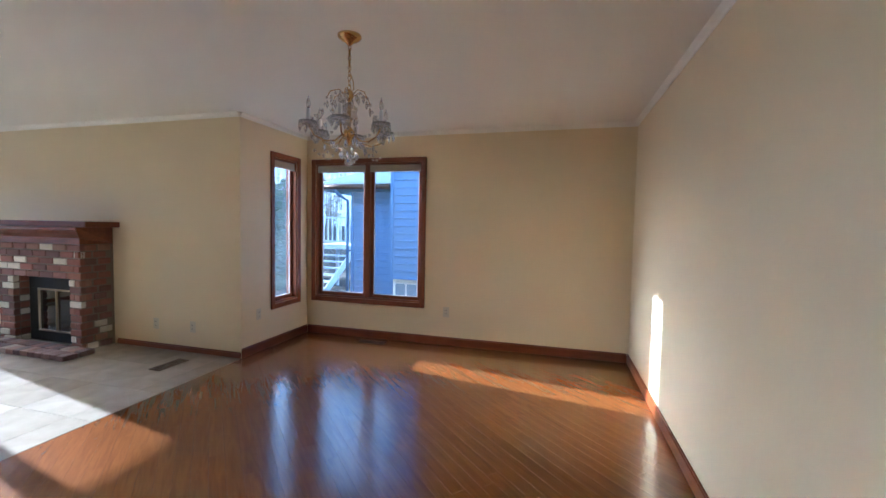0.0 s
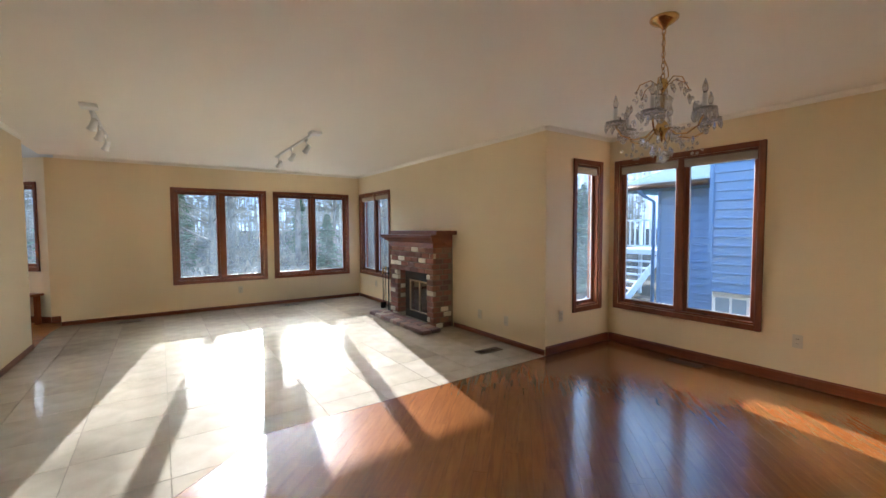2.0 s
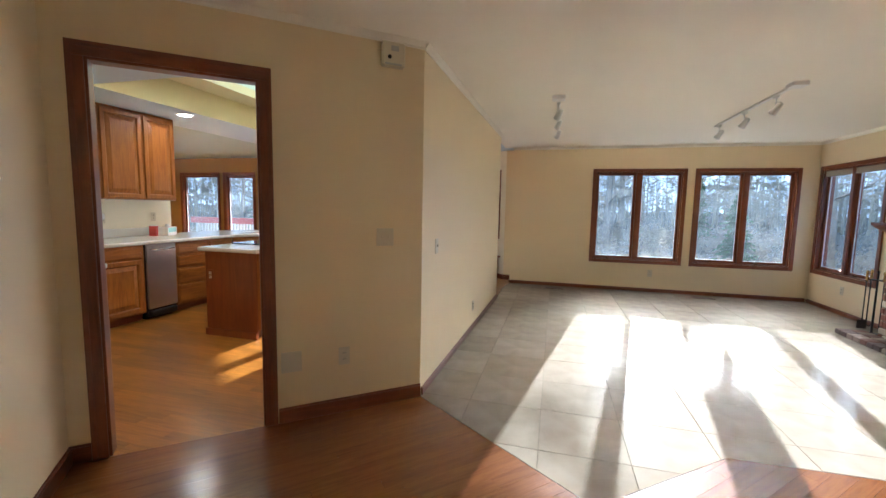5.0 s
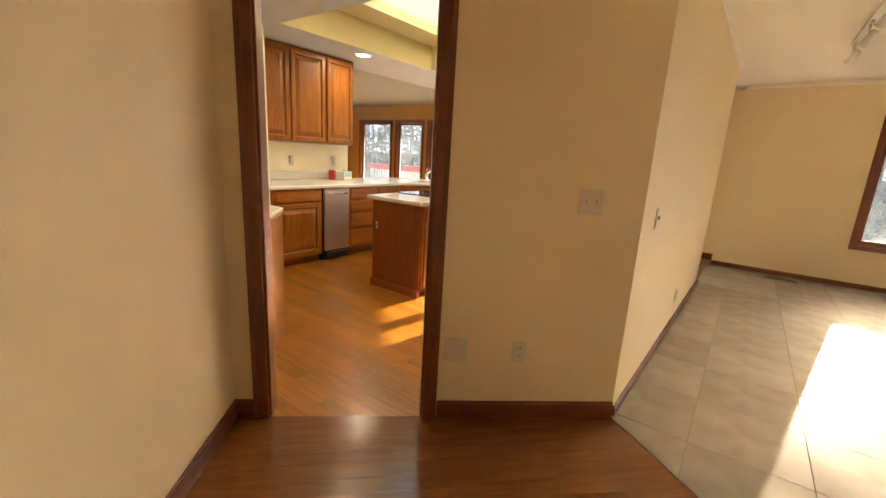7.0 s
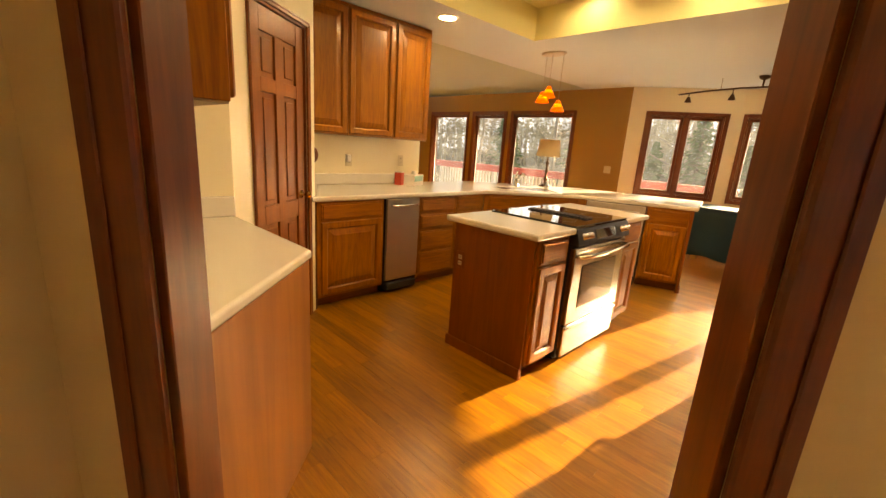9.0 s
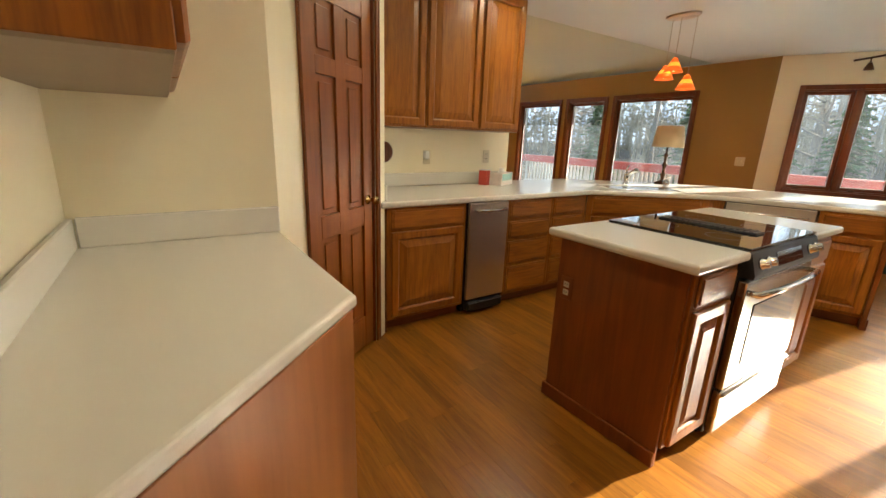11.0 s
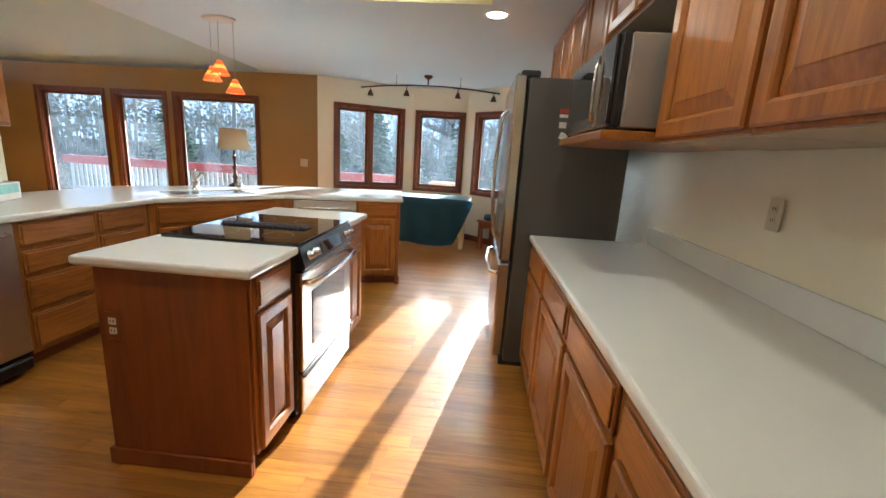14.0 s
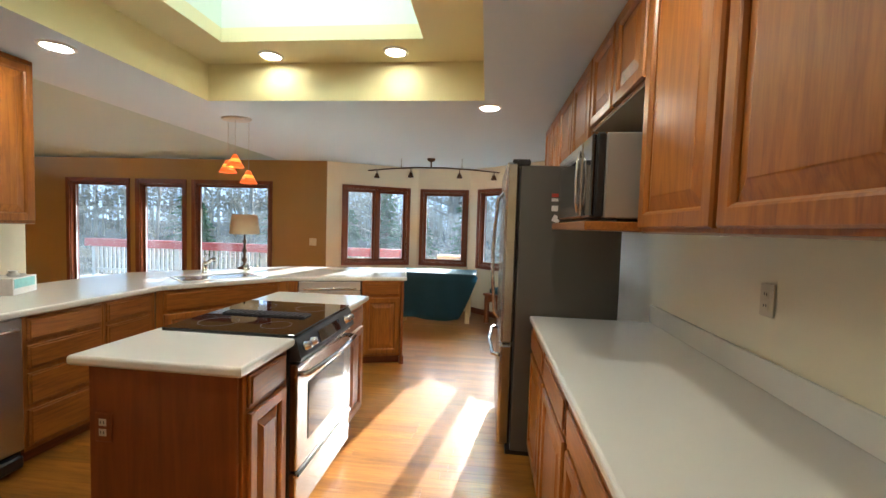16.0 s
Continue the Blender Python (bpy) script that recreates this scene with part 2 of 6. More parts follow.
ROOF = mat("grey shingles", (0.10, 0.165, 0.16), 0.9, vary=0.25, scale=9, fine=60, bump=0.5)
BARK = mat("grey brown bark", (0.21, 0.185, 0.16), 0.95, vary=0.35, scale=6, fine=40, bump=0.7, depth=0.01)
NEEDLE = mat("conifer needles", (0.07, 0.12, 0.05), 0.8, vary=0.5, scale=2, fine=20, bump=0)
TWIG = mat("dry twigs and leaves", (0.30, 0.26, 0.20), 0.9, vary=0.4, scale=2, fine=20, bump=0)
SOIL = mat("leaf litter", (0.075, 0.062, 0.042), 0.95, vary=0.4, scale=1.5, fine=30, bump=0.5, depth=0.02)
GLASS = clear("window glass", ior=1.3)


def dusty(m, amount):
    """Dust and smears on a pane: a thin scattering film that shows where the sun strikes it."""
    t = m.node_tree
    b, out = t.nodes["Principled BSDF"], t.nodes["Material Output"]
    co, n1 = t.nodes.new("ShaderNodeTexCoord"), t.nodes.new("ShaderNodeTexNoise")
    n1.inputs["Scale"].default_value, n1.inputs["Detail"].default_value, n1.inputs["Distortion"].default_value = 2.6, 6, 1.5
    t.links.new(co.outputs["Object"], n1.inputs["Vector"])
    rng_ = t.nodes.new("ShaderNodeMapRange")
    rng_.inputs["From Min"].default_value, rng_.inputs["From Max"].default_value = 0.3, 0.75
    rng_.inputs["To Min"].default_value, rng_.inputs["To Max"].default_value = amount * 0.4, amount * 1.9
    t.links.new(n1.outputs[0], rng_.inputs["Value"])
    film, mix = t.nodes.new("ShaderNodeBsdfTranslucent"), t.nodes.new("ShaderNodeMixShader")
    # Blue tint in the dust film imitates the bluish glare haze over the view.
    film.inputs["Color"].default_value = (0.72, 0.86, 1.0, 1)
    t.links.new(rng_.outputs[0], mix.inputs[0])
    t.links.new(b.outputs[0], mix.inputs[1]), t.links.new(film.outputs[0], mix.inputs[2])
    t.links.new(mix.outputs[0], out.inputs["Surface"])


dusty(GLASS, 0.012)
CRYSTAL = clear("cut crystal", (1, 1, 1), 0.0, 1.55)
CRYSTAL.node_tree.nodes["Principled BSDF"].inputs["Transmission Weight"].default_value = 0.8
FROST = glow("warm lamp face", (1.0, 0.88, 0.66), 9.0)
# Far stronger than the tray lamps, to fill the dim worktop side.
FROST2 = glow("warm soffit lamp face", (1.0, 0.88, 0.68), 23.0)
AMBER = glow("amber art glass", (0.70, 0.10, 0.012), 0.22)
AMBERB = glow("amber glass band", (0.85, 0.26, 0.03), 0.35)
BULB = glow("lit bulb", (1.0, 0.80, 0.50), 3.5)
PAPER = mat("printed card", (0.70, 0.66, 0.62), 0.6, vary=0.2, scale=30, bump=0)
REDC = mat("red card", (0.50, 0.05, 0.03), 0.5, vary=0.1, bump=0)
AQUA = mat("aqua print", (0.25, 0.50, 0.48), 0.6, vary=0.3, scale=25, bump=0)


# ---- mesh helpers ----
def bx(bm, x0, x1, y0, y1, z0, z1, c=0.0):
    """A box with chamfered edges."""
    if x0 > x1: x0, x1 = x1, x0
    if y0 > y1: y0, y1 = y1, y0
    if z0 > z1: z0, z1 = z1, z0
    c = min(c, (x1 - x0) * 0.45, (y1 - y0) * 0.45, (z1 - z0) * 0.45)
    if c <= 0:
        v = [bm.verts.new((x, y, z)) for x in (x0, x1) for y in (y0, y1) for z in (z0, z1)]
        for f in ((0, 1, 3, 2), (4, 6, 7, 5), (0, 4, 5, 1), (2, 3, 7, 6), (0, 2, 6, 4), (1, 5, 7, 3)):
            bm.faces.new([v[i] for i in f])
        return
    lo, hi = (x0, y0, z0), (x1, y1, z1)
    v = {}
    for k in range(8):
        s = [(k >> a) & 1 for a in range(3)]
        for a in range(3):
            p = [(hi[i] if s[i] else lo[i]) if i == a else (hi[i] - c if s[i] else lo[i] + c) for i in range(3)]
            v[k, a] = bm.verts.new(p)
    made = []
    for a in range(3):
        b1, b2 = 1 << ((a + 1) % 3), 1 << ((a + 2) % 3)
        for side in (0, 1 << a):
            made.append([v[side, a], v[side | b1, a], v[side | b1 | b2, a], v[side | b2, a]])
        for o in (0, b1, b2, b1 | b2):
            p, q = o, o | (1 << a)
            made.append([v[p, (a + 1) % 3], v[q, (a + 1) % 3], v[q, (a + 2) % 3], v[p, (a + 2) % 3]])
    for k in range(8):
        made.append([v[k, 0], v[k, 1], v[k, 2]])
    mid = Vector(((x0 + x1) / 2, (y0 + y1) / 2, (z0 + z1) / 2))
    for f in made:
        ctr = sum((q.co for q in f), Vector()) / len(f)
        nrm = (f[1].co - f[0].co).cross(f[2].co - f[1].co)
        bm.faces.new(f if nrm.dot(ctr - mid) > 0 else f[::-1])


def prism(bm, pts, z0, z1, c=0.0):
    """A flat plan shape pulled up from z0 to z1, its top edge rounded by c."""
    area = sum(pts[i - 1][0] * p[1] - p[0] * pts[i - 1][1] for i, p in enumerate(pts))
    if area < 0:
        pts = pts[::-1]
    rings = [(z0, 0.0), (z1, 0.0)] if c <= 0 else [(z0, c * 0.7), (z0 + c * 0.5, c * 0.2), (z0 + c, 0.0), (z1 - c, 0.0), (z1 - c * 0.5, c * 0.15), (z1 - c * 0.15, c * 0.5), (z1, c)]
    n = len(pts)

    def inset(d):
        out = []
        for i in range(n):
            a, b, e = Vector(pts[i - 1]), Vector(pts[i]), Vector(pts[(i + 1) % n])
            d1, d2 = (b - a).normalized(), (e - b).normalized()
            n1, n2 = Vector((-d1.y, d1.x)), Vector((-d2.y, d2.x))
            k = n1 + n2
            out.append(b + k * (d / max(0.3, k.dot(n1))))
        return out
    vs = [[bm.verts.new((p.x, p.y, z)) for p in inset(d)] for z, d in rings]
    for a, b in zip(vs, vs[1:]):
        for i in range(n):
            j = (i + 1) % n
            bm.faces.new((a[i], a[j], b[j], b[i]))
    bm.faces.new(vs[-1])
    bm.faces.new(vs[0][::-1])


def lathe(bm, prof, seg=16, m=None, cap=True):
    """Turns (radius, height) pairs about the upright axis."""
    m = m or Matrix()
    rings = []
    for r, z in prof:
        rings.append([bm.verts.new(m @ Vector((max(r, 1e-4) * math.cos(2 * math.pi * i / seg), max(r, 1e-4) * math.sin(2 * math.pi * i / seg), z))) for i in range(seg)])
    for a, b in zip(rings, rings[1:]):
        for i in range(seg):
            j = (i + 1) % seg
            bm.faces.new((a[i], a[j], b[j], b[i])).smooth = True
    if cap:
        bm.faces.new(rings[0][::-1])
        bm.faces.new(rings[-1])
    else:
        for i in range(seg):
            j = (i + 1) % seg
            bm.faces.new((rings[-1][i], rings[-1][j], rings[0][j], rings[0][i])).smooth = True


def tube(bm, pts, r, seg=8, r2=None):
    """A round rod along the points, tapering to r2."""
    pts = [Vector(p) for p in pts]
    r2 = r if r2 is None else r2
    rings, side = [], None
    for i, p in enumerate(pts):
        d = (pts[min(i + 1, len(pts) - 1)] - pts[max(i - 1, 0)]).normalized()
        ref = Vector((0, 0, 1)) if abs(d.z) < 0.9 else Vector((1, 0, 0))
        side = (ref - d * ref.dot(d)).normalized() if side is None else (side - d * side.dot(d)).normalized()
        up = d.cross(side)
        rr = r + (r2 - r) * i / max(1, len(pts) - 1)
        rings.append([bm.verts.new(p + (side * math.cos(2 * math.pi * k / seg) + up * math.sin(2 * math.pi * k / seg)) * rr) for k in range(seg)])
    for a, b in zip(rings, rings[1:]):
        for i in range(seg):
            j = (i + 1) % seg
            bm.faces.new((a[i], a[j], b[j], b[i])).smooth = True
    bm.faces.new(rings[0][::-1])
    bm.faces.new(rings[-1])


def part(name, bm, material, parent=None, label="", m=None):
    """Links a bmesh as one mesh object under a thing or a part."""
    bmesh.ops.recalc_face_normals(bm, faces=bm.faces)
    me = bpy.data.meshes.new(name)
    bm.to_mesh(me)
    bm.free()
    me.materials.append(material)
    ob = new(name, me)
    ob.parent = parent
    if m is not None:
        ob.matrix_basis = m
    if label:
        ob["label"] = label
    return ob


def share(name, me, parent, m):
    ob = new(name, me)
    ob.parent = parent
    ob.matrix_basis = m
    return ob


def root(name, m, label, category, group="", kind=""):
    ob = new(name)
    ob.empty_display_size = 0.1
    ob.matrix_basis = m
    return tagged(ob, label, category, group, kind)


def B(*boxes):
    """A bmesh of boxes, each (x0, x1, y0, y1, z0, z1[, chamfer])."""
    bm = bmesh.new()
    for b in boxes:
        bx(bm, *b)
    return bm


def along(p, q):
    """The frame of a run from p to q: x along it, y to its left (the open side), z up. Returns it and the length."""
    d = Vector((q[0] - p[0], q[1] - p[1]))
    ln = d.length
    d /= ln
    return Matrix(((d.x, -d.y, 0, p[0]), (d.y, d.x, 0, p[1]), (0, 0, 1, 0), (0, 0, 0, 1))), ln


def T(x, y, z):
    return Matrix.Translation((x, y, z))


def wall(name, p, q, height, thick, holes=(), material=None, z0=0.0, ext0=0.0, ext1=0.0, label=""):
    """A wall whose inner face runs from p to q with the room to its left; holes are (s0, s1, z0, z1)."""
    m, ln = along(p, q)
    cuts_s = sorted({-ext0, ln + ext1, *[h[0] for h in holes], *[h[1] for h in holes]})
    cuts_z = sorted({z0, height, *[h[2] for h in holes if h[2] > z0], *[h[3] for h in holes if h[3] < height]})
    bm = bmesh.new()
    verts = {}

    def V(i, y, k):
        key = (i, y, k)
        if key not in verts:
            verts[key] = bm.verts.new((cuts_s[i], -thick if y else 0.0, cuts_z[k]))
        return verts[key]

    def solid(i, k):
        if i < 0 or k < 0 or i >= len(cuts_s) - 1 or k >= len(cuts_z) - 1:
            return False
        a, b = (cuts_s[i] + cuts_s[i + 1]) / 2, (cuts_z[k] + cuts_z[k + 1]) / 2
        return not any(h[0] < a < h[1] and h[2] < b < h[3] for h in holes)
    for i in range(len(cuts_s) - 1):
        for k in range(len(cuts_z) - 1):
            if not solid(i, k):
                continue
            for y in (0, 1):
                bm.faces.new((V(i, y, k), V(i + 1, y, k), V(i + 1, y, k + 1), V(i, y, k + 1)))
            for di, dk, e in ((-1, 0, ((i, k), (i, k + 1))), (1, 0, ((i + 1, k), (i + 1, k + 1))), (0, -1, ((i, k), (i + 1, k))), (0, 1, ((i, k + 1), (i + 1, k + 1)))):
                if not solid(i + di, k + dk):
                    (a, b), (c, d) = e
                    bm.faces.new((V(a, 0, b), V(c, 0, d), V(c, 1, d), V(a, 1, b)))
    return tagged(part(name, bm, material or WALL, m=m), label or "smooth painted interior wall", "wall", kind="structure")


def baseboard(p, q, spans, tall=0.098):
    m, ln = along(p, q)
    for a, b in spans:
        bm = B((a, b, 0.001, 0.016, 0.002, tall - 0.013, 0.003), (a, b, 0.001, 0.011, tall - 0.013, tall, 0.003))
        tagged(part("baseboard", bm, TRIMX, m=m), "dark stained wooden baseboard along the wall", "baseboard", kind="structure")


def crown(p, q, material=None):
    m, ln = along(p, q)
    bm = bmesh.new()
    prof = [(0.001, 2.395), (0.008, 2.395), (0.012, 2.41), (0.030, 2.43), (0.034, 2.438), (0.001, 2.438)]
    a = [bm.verts.new((0.0, y, z)) for y, z in prof]
    b = [bm.verts.new((ln, y, z)) for y, z in prof]
    for i in range(len(prof)):
        j = (i + 1) % len(prof)
        bm.faces.new((a[i], a[j], b[j], b[i]))
    bm.faces.new(a[::-1]), bm.faces.new(b)
    tagged(part("trim", bm, material or CEIL, m=m), "slim cream crown moulding under the ceiling", "trim", kind="structure")


def window(name, p, q, s0, s1, z0, z1, panes=2, thick=0.14, blind=False, label="dark stained wooden casement window", crank=True, cas=0.055):
    """A casement window with its casing, liner, sashes and panes; s0..z1 is the outer edge of the casing."""
    m, _ = along(p, q)
    r = root(name, m, label, "window", kind="structure")
    c = cas
    a0, a1, b0, b1 = s0 + c, s1 - c, z0 + c, z1 - c
    part("window_casing", B((s0, s0 + c, 0.001, 0.02, z0, z1, 0.004), (s1 - c, s1, 0.001, 0.02, z0, z1, 0.004), (s0 + c, s1 - c, 0.001, 0.0185, z1 - c, z1, 0.004),
                            (s0 + c, s1 - c, 0.001, 0.0185, z0, z0 + c, 0.004)), TRIM, r)
    part("window_frame", B((a0 + 0.001, a0 + 0.016, -thick, 0, b0, b1), (a1 - 0.016, a1 - 0.001, -thick, 0, b0, b1), (a0 + 0.016, a1 - 0.016, -thick, 0, b1 - 0.016, b1 - 0.001),
                           *[(a0 + (a1 - a0) * i / panes - 0.03, a0 + (a1 - a0) * i / panes + 0.03, -thick + 0.02, -0.012, b0, b1, 0.003) for i in range(1, panes)]), TRIM, r)
    part("window_sill", B((a0 + 0.001, a1 - 0.001, -thick - 0.02, 0.004, b0 + 0.001, b0 + 0.018, 0.004)), TRIMX, r)
    for i in range(panes):
        w = (a1 - a0) / panes
        x0, x1 = a0 + i * w + (0.016 if i == 0 else 0.03), a0 + (i + 1) * w - (0.016 if i == panes - 1 else 0.03)
        y0, y1, k = -0.085, -0.05, 0.038
        sash = part("sash", B((x0, x0 + k, y0, y1, b0 + 0.018, b1 - 0.016, 0.004), (x1 - k, x1, y0, y1, b0 + 0.018, b1 - 0.016, 0.004),
                              (x0 + k, x1 - k, y0, y1, b0 + 0.018, b0 + 0.018 + k, 0.004), (x0 + k, x1 - k, y0, y1, b1 - 0.016 - k, b1 - 0.016, 0.004)), TRIM, r)
        g = part("pane", B((x0 + k - 0.004, x1 - k + 0.004, y0 + 0.016, y0 + 0.020, b0 + 0.018 + k - 0.004, b1 - 0.016 - k + 0.004)), GLASS, sash, "clear glass pane")
        g.visible_shadow = False
        part("spacer", B((x0 + k, x1 - k, y0 + 0.012, y0 + 0.026, b0 + 0.018 + k, b0 + 0.018 + k + 0.008), (x0 + k, x0 + k + 0.006, y0 + 0.012, y0 + 0.026, b0 + 0.026 + k, b1 - 0.024 - k),
                         (x1 - k - 0.006, x1 - k, y0 + 0.012, y0 + 0.026, b0 + 0.026 + k, b1 - 0.024 - k)), WHITEX, sash, "pale glazing spacer strip")
        if blind:
            bl = part("blind", B(*[(x0 - 0.01, x1 + 0.01, -0.045, -0.014 - 0.004 * (j % 2), b1 - 0.024 - 0.013 * (j + 1), b1 - 0.025 - 0.013 * j, 0.004) for j in range(6)]), BLIND, r, "raised beige pleated blind")
        if crank:
            bm = bmesh.new()
            xm = (x0 + x1) / 2 + 0.1
            bx(bm, xm - 0.03, xm + 0.03, -0.045, -0.02, b0 + 0.018, b0 + 0.035, 0.004)
            tube(bm, [(xm, -0.025, b0 + 0.035), (xm + 0.02, -0.01, b0 + 0.05), (xm + 0.06, -0.005, b0 + 0.048)], 0.005, 6)
            part("crank_handle", bm, BRONZE, r, "small bronze crank handle")
    return r


def wall_plate(m, kind="outlet", gangs=1, material=None):
    """An outlet or switch on a wall: m is its middle, x along the wall, y out of it."""
    w, h = 0.072 + 0.046 * (gangs - 1), 0.116
    r = root("wall_outlet" if kind == "outlet" else "light_switch" if kind == "switch" else "blank_plate", m,
             {"outlet": "ivory plastic electrical outlet on the wall", "switch": "ivory plastic light switch plate on the wall", "blank": "ivory square blank cover plate on the wall"}[kind],
             {"outlet": "outlet", "switch": "switch", "blank": "cover plate"}[kind])
    if kind == "blank":
        w, h = 0.12, 0.13
    part("cover_plate", B((-w / 2, w / 2, 0.001, 0.007, -h / 2, h / 2, 0.003)), material or PLATE, r)
    for g in range(gangs if kind != "blank" else 0):
        x = (g - (gangs - 1) / 2) * 0.046
        if kind == "outlet":
            for z in (-0.02, 0.02):
                sk = part("socket", B((x - 0.016, x + 0.016, 0.0075, 0.010, z - 0.014, z + 0.014, 0.004)), PLATE, r)
                part("slot", B((x - 0.008, x - 0.005, 0.0101, 0.0112, z - 0.004, z + 0.006), (x + 0.005, x + 0.008, 0.0101, 0.0112, z - 0.004, z + 0.006)), DARKH, sk, "dark socket slots")
        else:
            part("toggle", B((x - 0.005, x + 0.005, 0.0072, 0.018, -0.006, 0.014, 0.002)), material or PLATE, r)
    return r


# ---- structure: living and dining room ----
H = 2.44
A, LC = (-1.347, 2.587), (0.13, 3.865)
BEND = (-0.228, 1.307)
dine_w = ((5.96, -0.03), (5.96, 3.73))
bump_w = ((5.96, 3.73), (4.83, 3.73))
fire_w = ((4.83, 3.73), (4.83, 8.69))
back_w = ((4.83, 8.69), (0.26, 8.69))
left_w = ((0.20, 7.35), LC)
door_w = (LC, A)
lobby_w = (A, BEND)
close_w = (BEND, (-0.228, -0.03))
south_w = ((-0.228, -0.03), (5.96, -0.03))
C = 0.055


def hole(s0, s1, z0, z1):
    return (s0 + C, s1 - C, z0 + C, z1 - C)


WIN_E = (2.20, 3.69, 0.412, 2.155)      # along the east wall
WIN_N = (0.16, 0.69, 0.412, 2.145)
WIN_F = (3.56, 4.90, 0.475, 2.07)
WIN_B2 = (0.22, 1.66, 0.475, 2.06)
WIN_B1 = (1.775, 3.215, 0.475, 2.06)
wall("wall_south", *south_w, H, 0.12, ext0=0.12, ext1=0.14)
wall("wall_east", *dine_w, H, 0.14, [hole(*WIN_E)], ext1=0.14)
wall("wall_bay_return", *bump_w, H, 0.14, [hole(*WIN_N)])
wall("wall_fireplace", *fire_w, H, 0.14, [hole(*WIN_F)], ext0=-0.14, ext1=0.14)
wall("wall_back", *back_w, H, 0.14, [hole(*WIN_B2), hole(*WIN_B1)])
wall("wall_left", *left_w, H, 0.045)
DL = Vector(A) - Vector(LC)
DLEN = DL.length
D0, D1 = DLEN - 0.94, DLEN - 0.158
wall("wall_doorway", *door_w, H, 0.085, [(D0, D1, -1, 2.06)], ext1=0.08)
wall("wall_lobby", *lobby_w, H, 0.10)
wall("wall_lobby_end", *close_w, H, 0.14)
baseboard(*south_w, [(0, 6.18)])
baseboard(*dine_w, [(0.016, 3.745)])
baseboard(*bump_w, [(0.016, 1.13)])
baseboard(*fire_w, [(0, 1.64), (2.98, 4.94)], 0.062)
baseboard(*back_w, [(0.016, 4.57)], 0.062)
baseboard(*left_w, [(0, 3.47)], 0.062)
baseboard(*door_w, [(0.0, D0 - 0.066), (D1 + 0.066, DLEN)])
baseboard(*lobby_w, [(0.016, 1.68)])
for run in (south_w, dine_w, bump_w, fire_w, back_w, left_w, door_w, lobby_w):
    crown(*run)
window("window_1", *dine_w, *WIN_E, 2, 0.14, True, "two-light dark wooden casement window with raised beige blinds")
window("window_2", *bump_w, *WIN_N, 1, 0.14, True, "narrow dark wooden casement window with a raised blind")
window("window_3", *fire_w, *WIN_F, 2, 0.14, True, "dark wooden casement window beside the fireplace")
window("window_4", *back_w, *WIN_B2, 2, 0.14, False, "two-light dark wooden window facing the woods")
window("window_5", *back_w, *WIN_B1, 2, 0.14, False, "two-light dark wooden window facing the woods")


def door_casing(name, run, d0, d1, top, thick, label, cw=0.062, wood_v=None, sides=2):
    m, _ = along(*run)
    r = root(name, m, label, "door frame", kind="structure")
    part("jamb", B((d0 + 0.001, d0 + 0.018, -thick + 0.001, -0.001, 0.002, top - 0.001, 0.002)), TRIM, r)
    part("jamb", B((d1 - 0.018, d1 - 0.001, -thick + 0.001, -0.001, 0.002, top - 0.001, 0.002)), TRIM, r)
    part("head_jamb", B((d0 + 0.018, d1 - 0.018, -thick + 0.001, -0.001, top - 0.018, top - 0.001, 0.002)), TRIMX, r)
    for y0, y1, yy0, yy1, cw in ((0.001, 0.017, 0.017, 0.022, cw), (-thick - 0.017, -thick - 0.001, -thick - 0.021, -thick - 0.017, min(cw, 0.03)))[:sides]:
        for a, b in ((d0 - cw, d0 + 0.006), (d1 - 0.006, d1 + cw)):
            out = a if a < d0 else b - 0.4 * cw
            part("casing", B((a, b, y0, y1, 0.002, top - 0.006, 0.004), (out, out + 0.4 * cw, yy0, yy1, 0.002, top + cw - 0.012, 0.002)), wood_v or TRIM, r)
        part("head_casing", B((d0 - cw, d1 + cw, y0, y1, top - 0.006, top + cw, 0.004), (d0 - cw, d1 + cw, yy0, yy1, top + 0.6 * cw, top + cw, 0.002)), TRIMX, r)
    return r


door_casing("doorway_1", door_w, D0, D1, 2.06, 0.085, "dark stained wooden doorway casing to the kitchen", sides=1)

# ---- structure: kitchen, breakfast bay and family room ----
KX = 0.078
V0, V1, V2, V3 = (-3.46, 9.5), (-2.1, 10.2), (-1.2, 10.2), (0.1, 9.02)
wall("wall_stub", (0.256, 8.687), (0.256, 9.02), H, 0.02)
wall("wall_bay_side", (0.26, 9.02), V3, H, 0.14, ext0=0.3)
bay3, bay2, bay1 = (V3, V2), (V2, V1), (V1, V0)
gold_w = (V0, (-9.2, 9.5))
L3 = (Vector(V3) - Vector(V2)).length
B3 = (0.14, L3 - 0.19, 0.77, 2.09)
B2 = (0.02, 0.86, 0.77, 2.09)
B1 = (0.14, 1.29, 0.77, 2.09)
wall("wall_bay_right", *bay3, H, 0.14, [hole(*B3)], KWALL)
wall("wall_bay_middle", *bay2, H, 0.14, [hole(*B2)], KWALL, ext0=0.05, ext1=0.05)
wall("wall_bay_left", *bay1, H, 0.14, [hole(*B1)], KWALL)
G3, G2, G1 = (0.91, 2.32, 0.03, 2.10), (2.41, 3.34, 0.02, 2.10), (3.44, 4.64, 0.03, 2.10)
wall("wall_gold", *gold_w, H, 0.14, [hole(*G3), hole(*G2), hole(*G1)], GOLD, ext1=0.14, label="ochre painted wall with three tall openings")
window("window_6", *bay3, *B3, 2, 0.14, False, "dark wooden bay window beside the breakfast table")
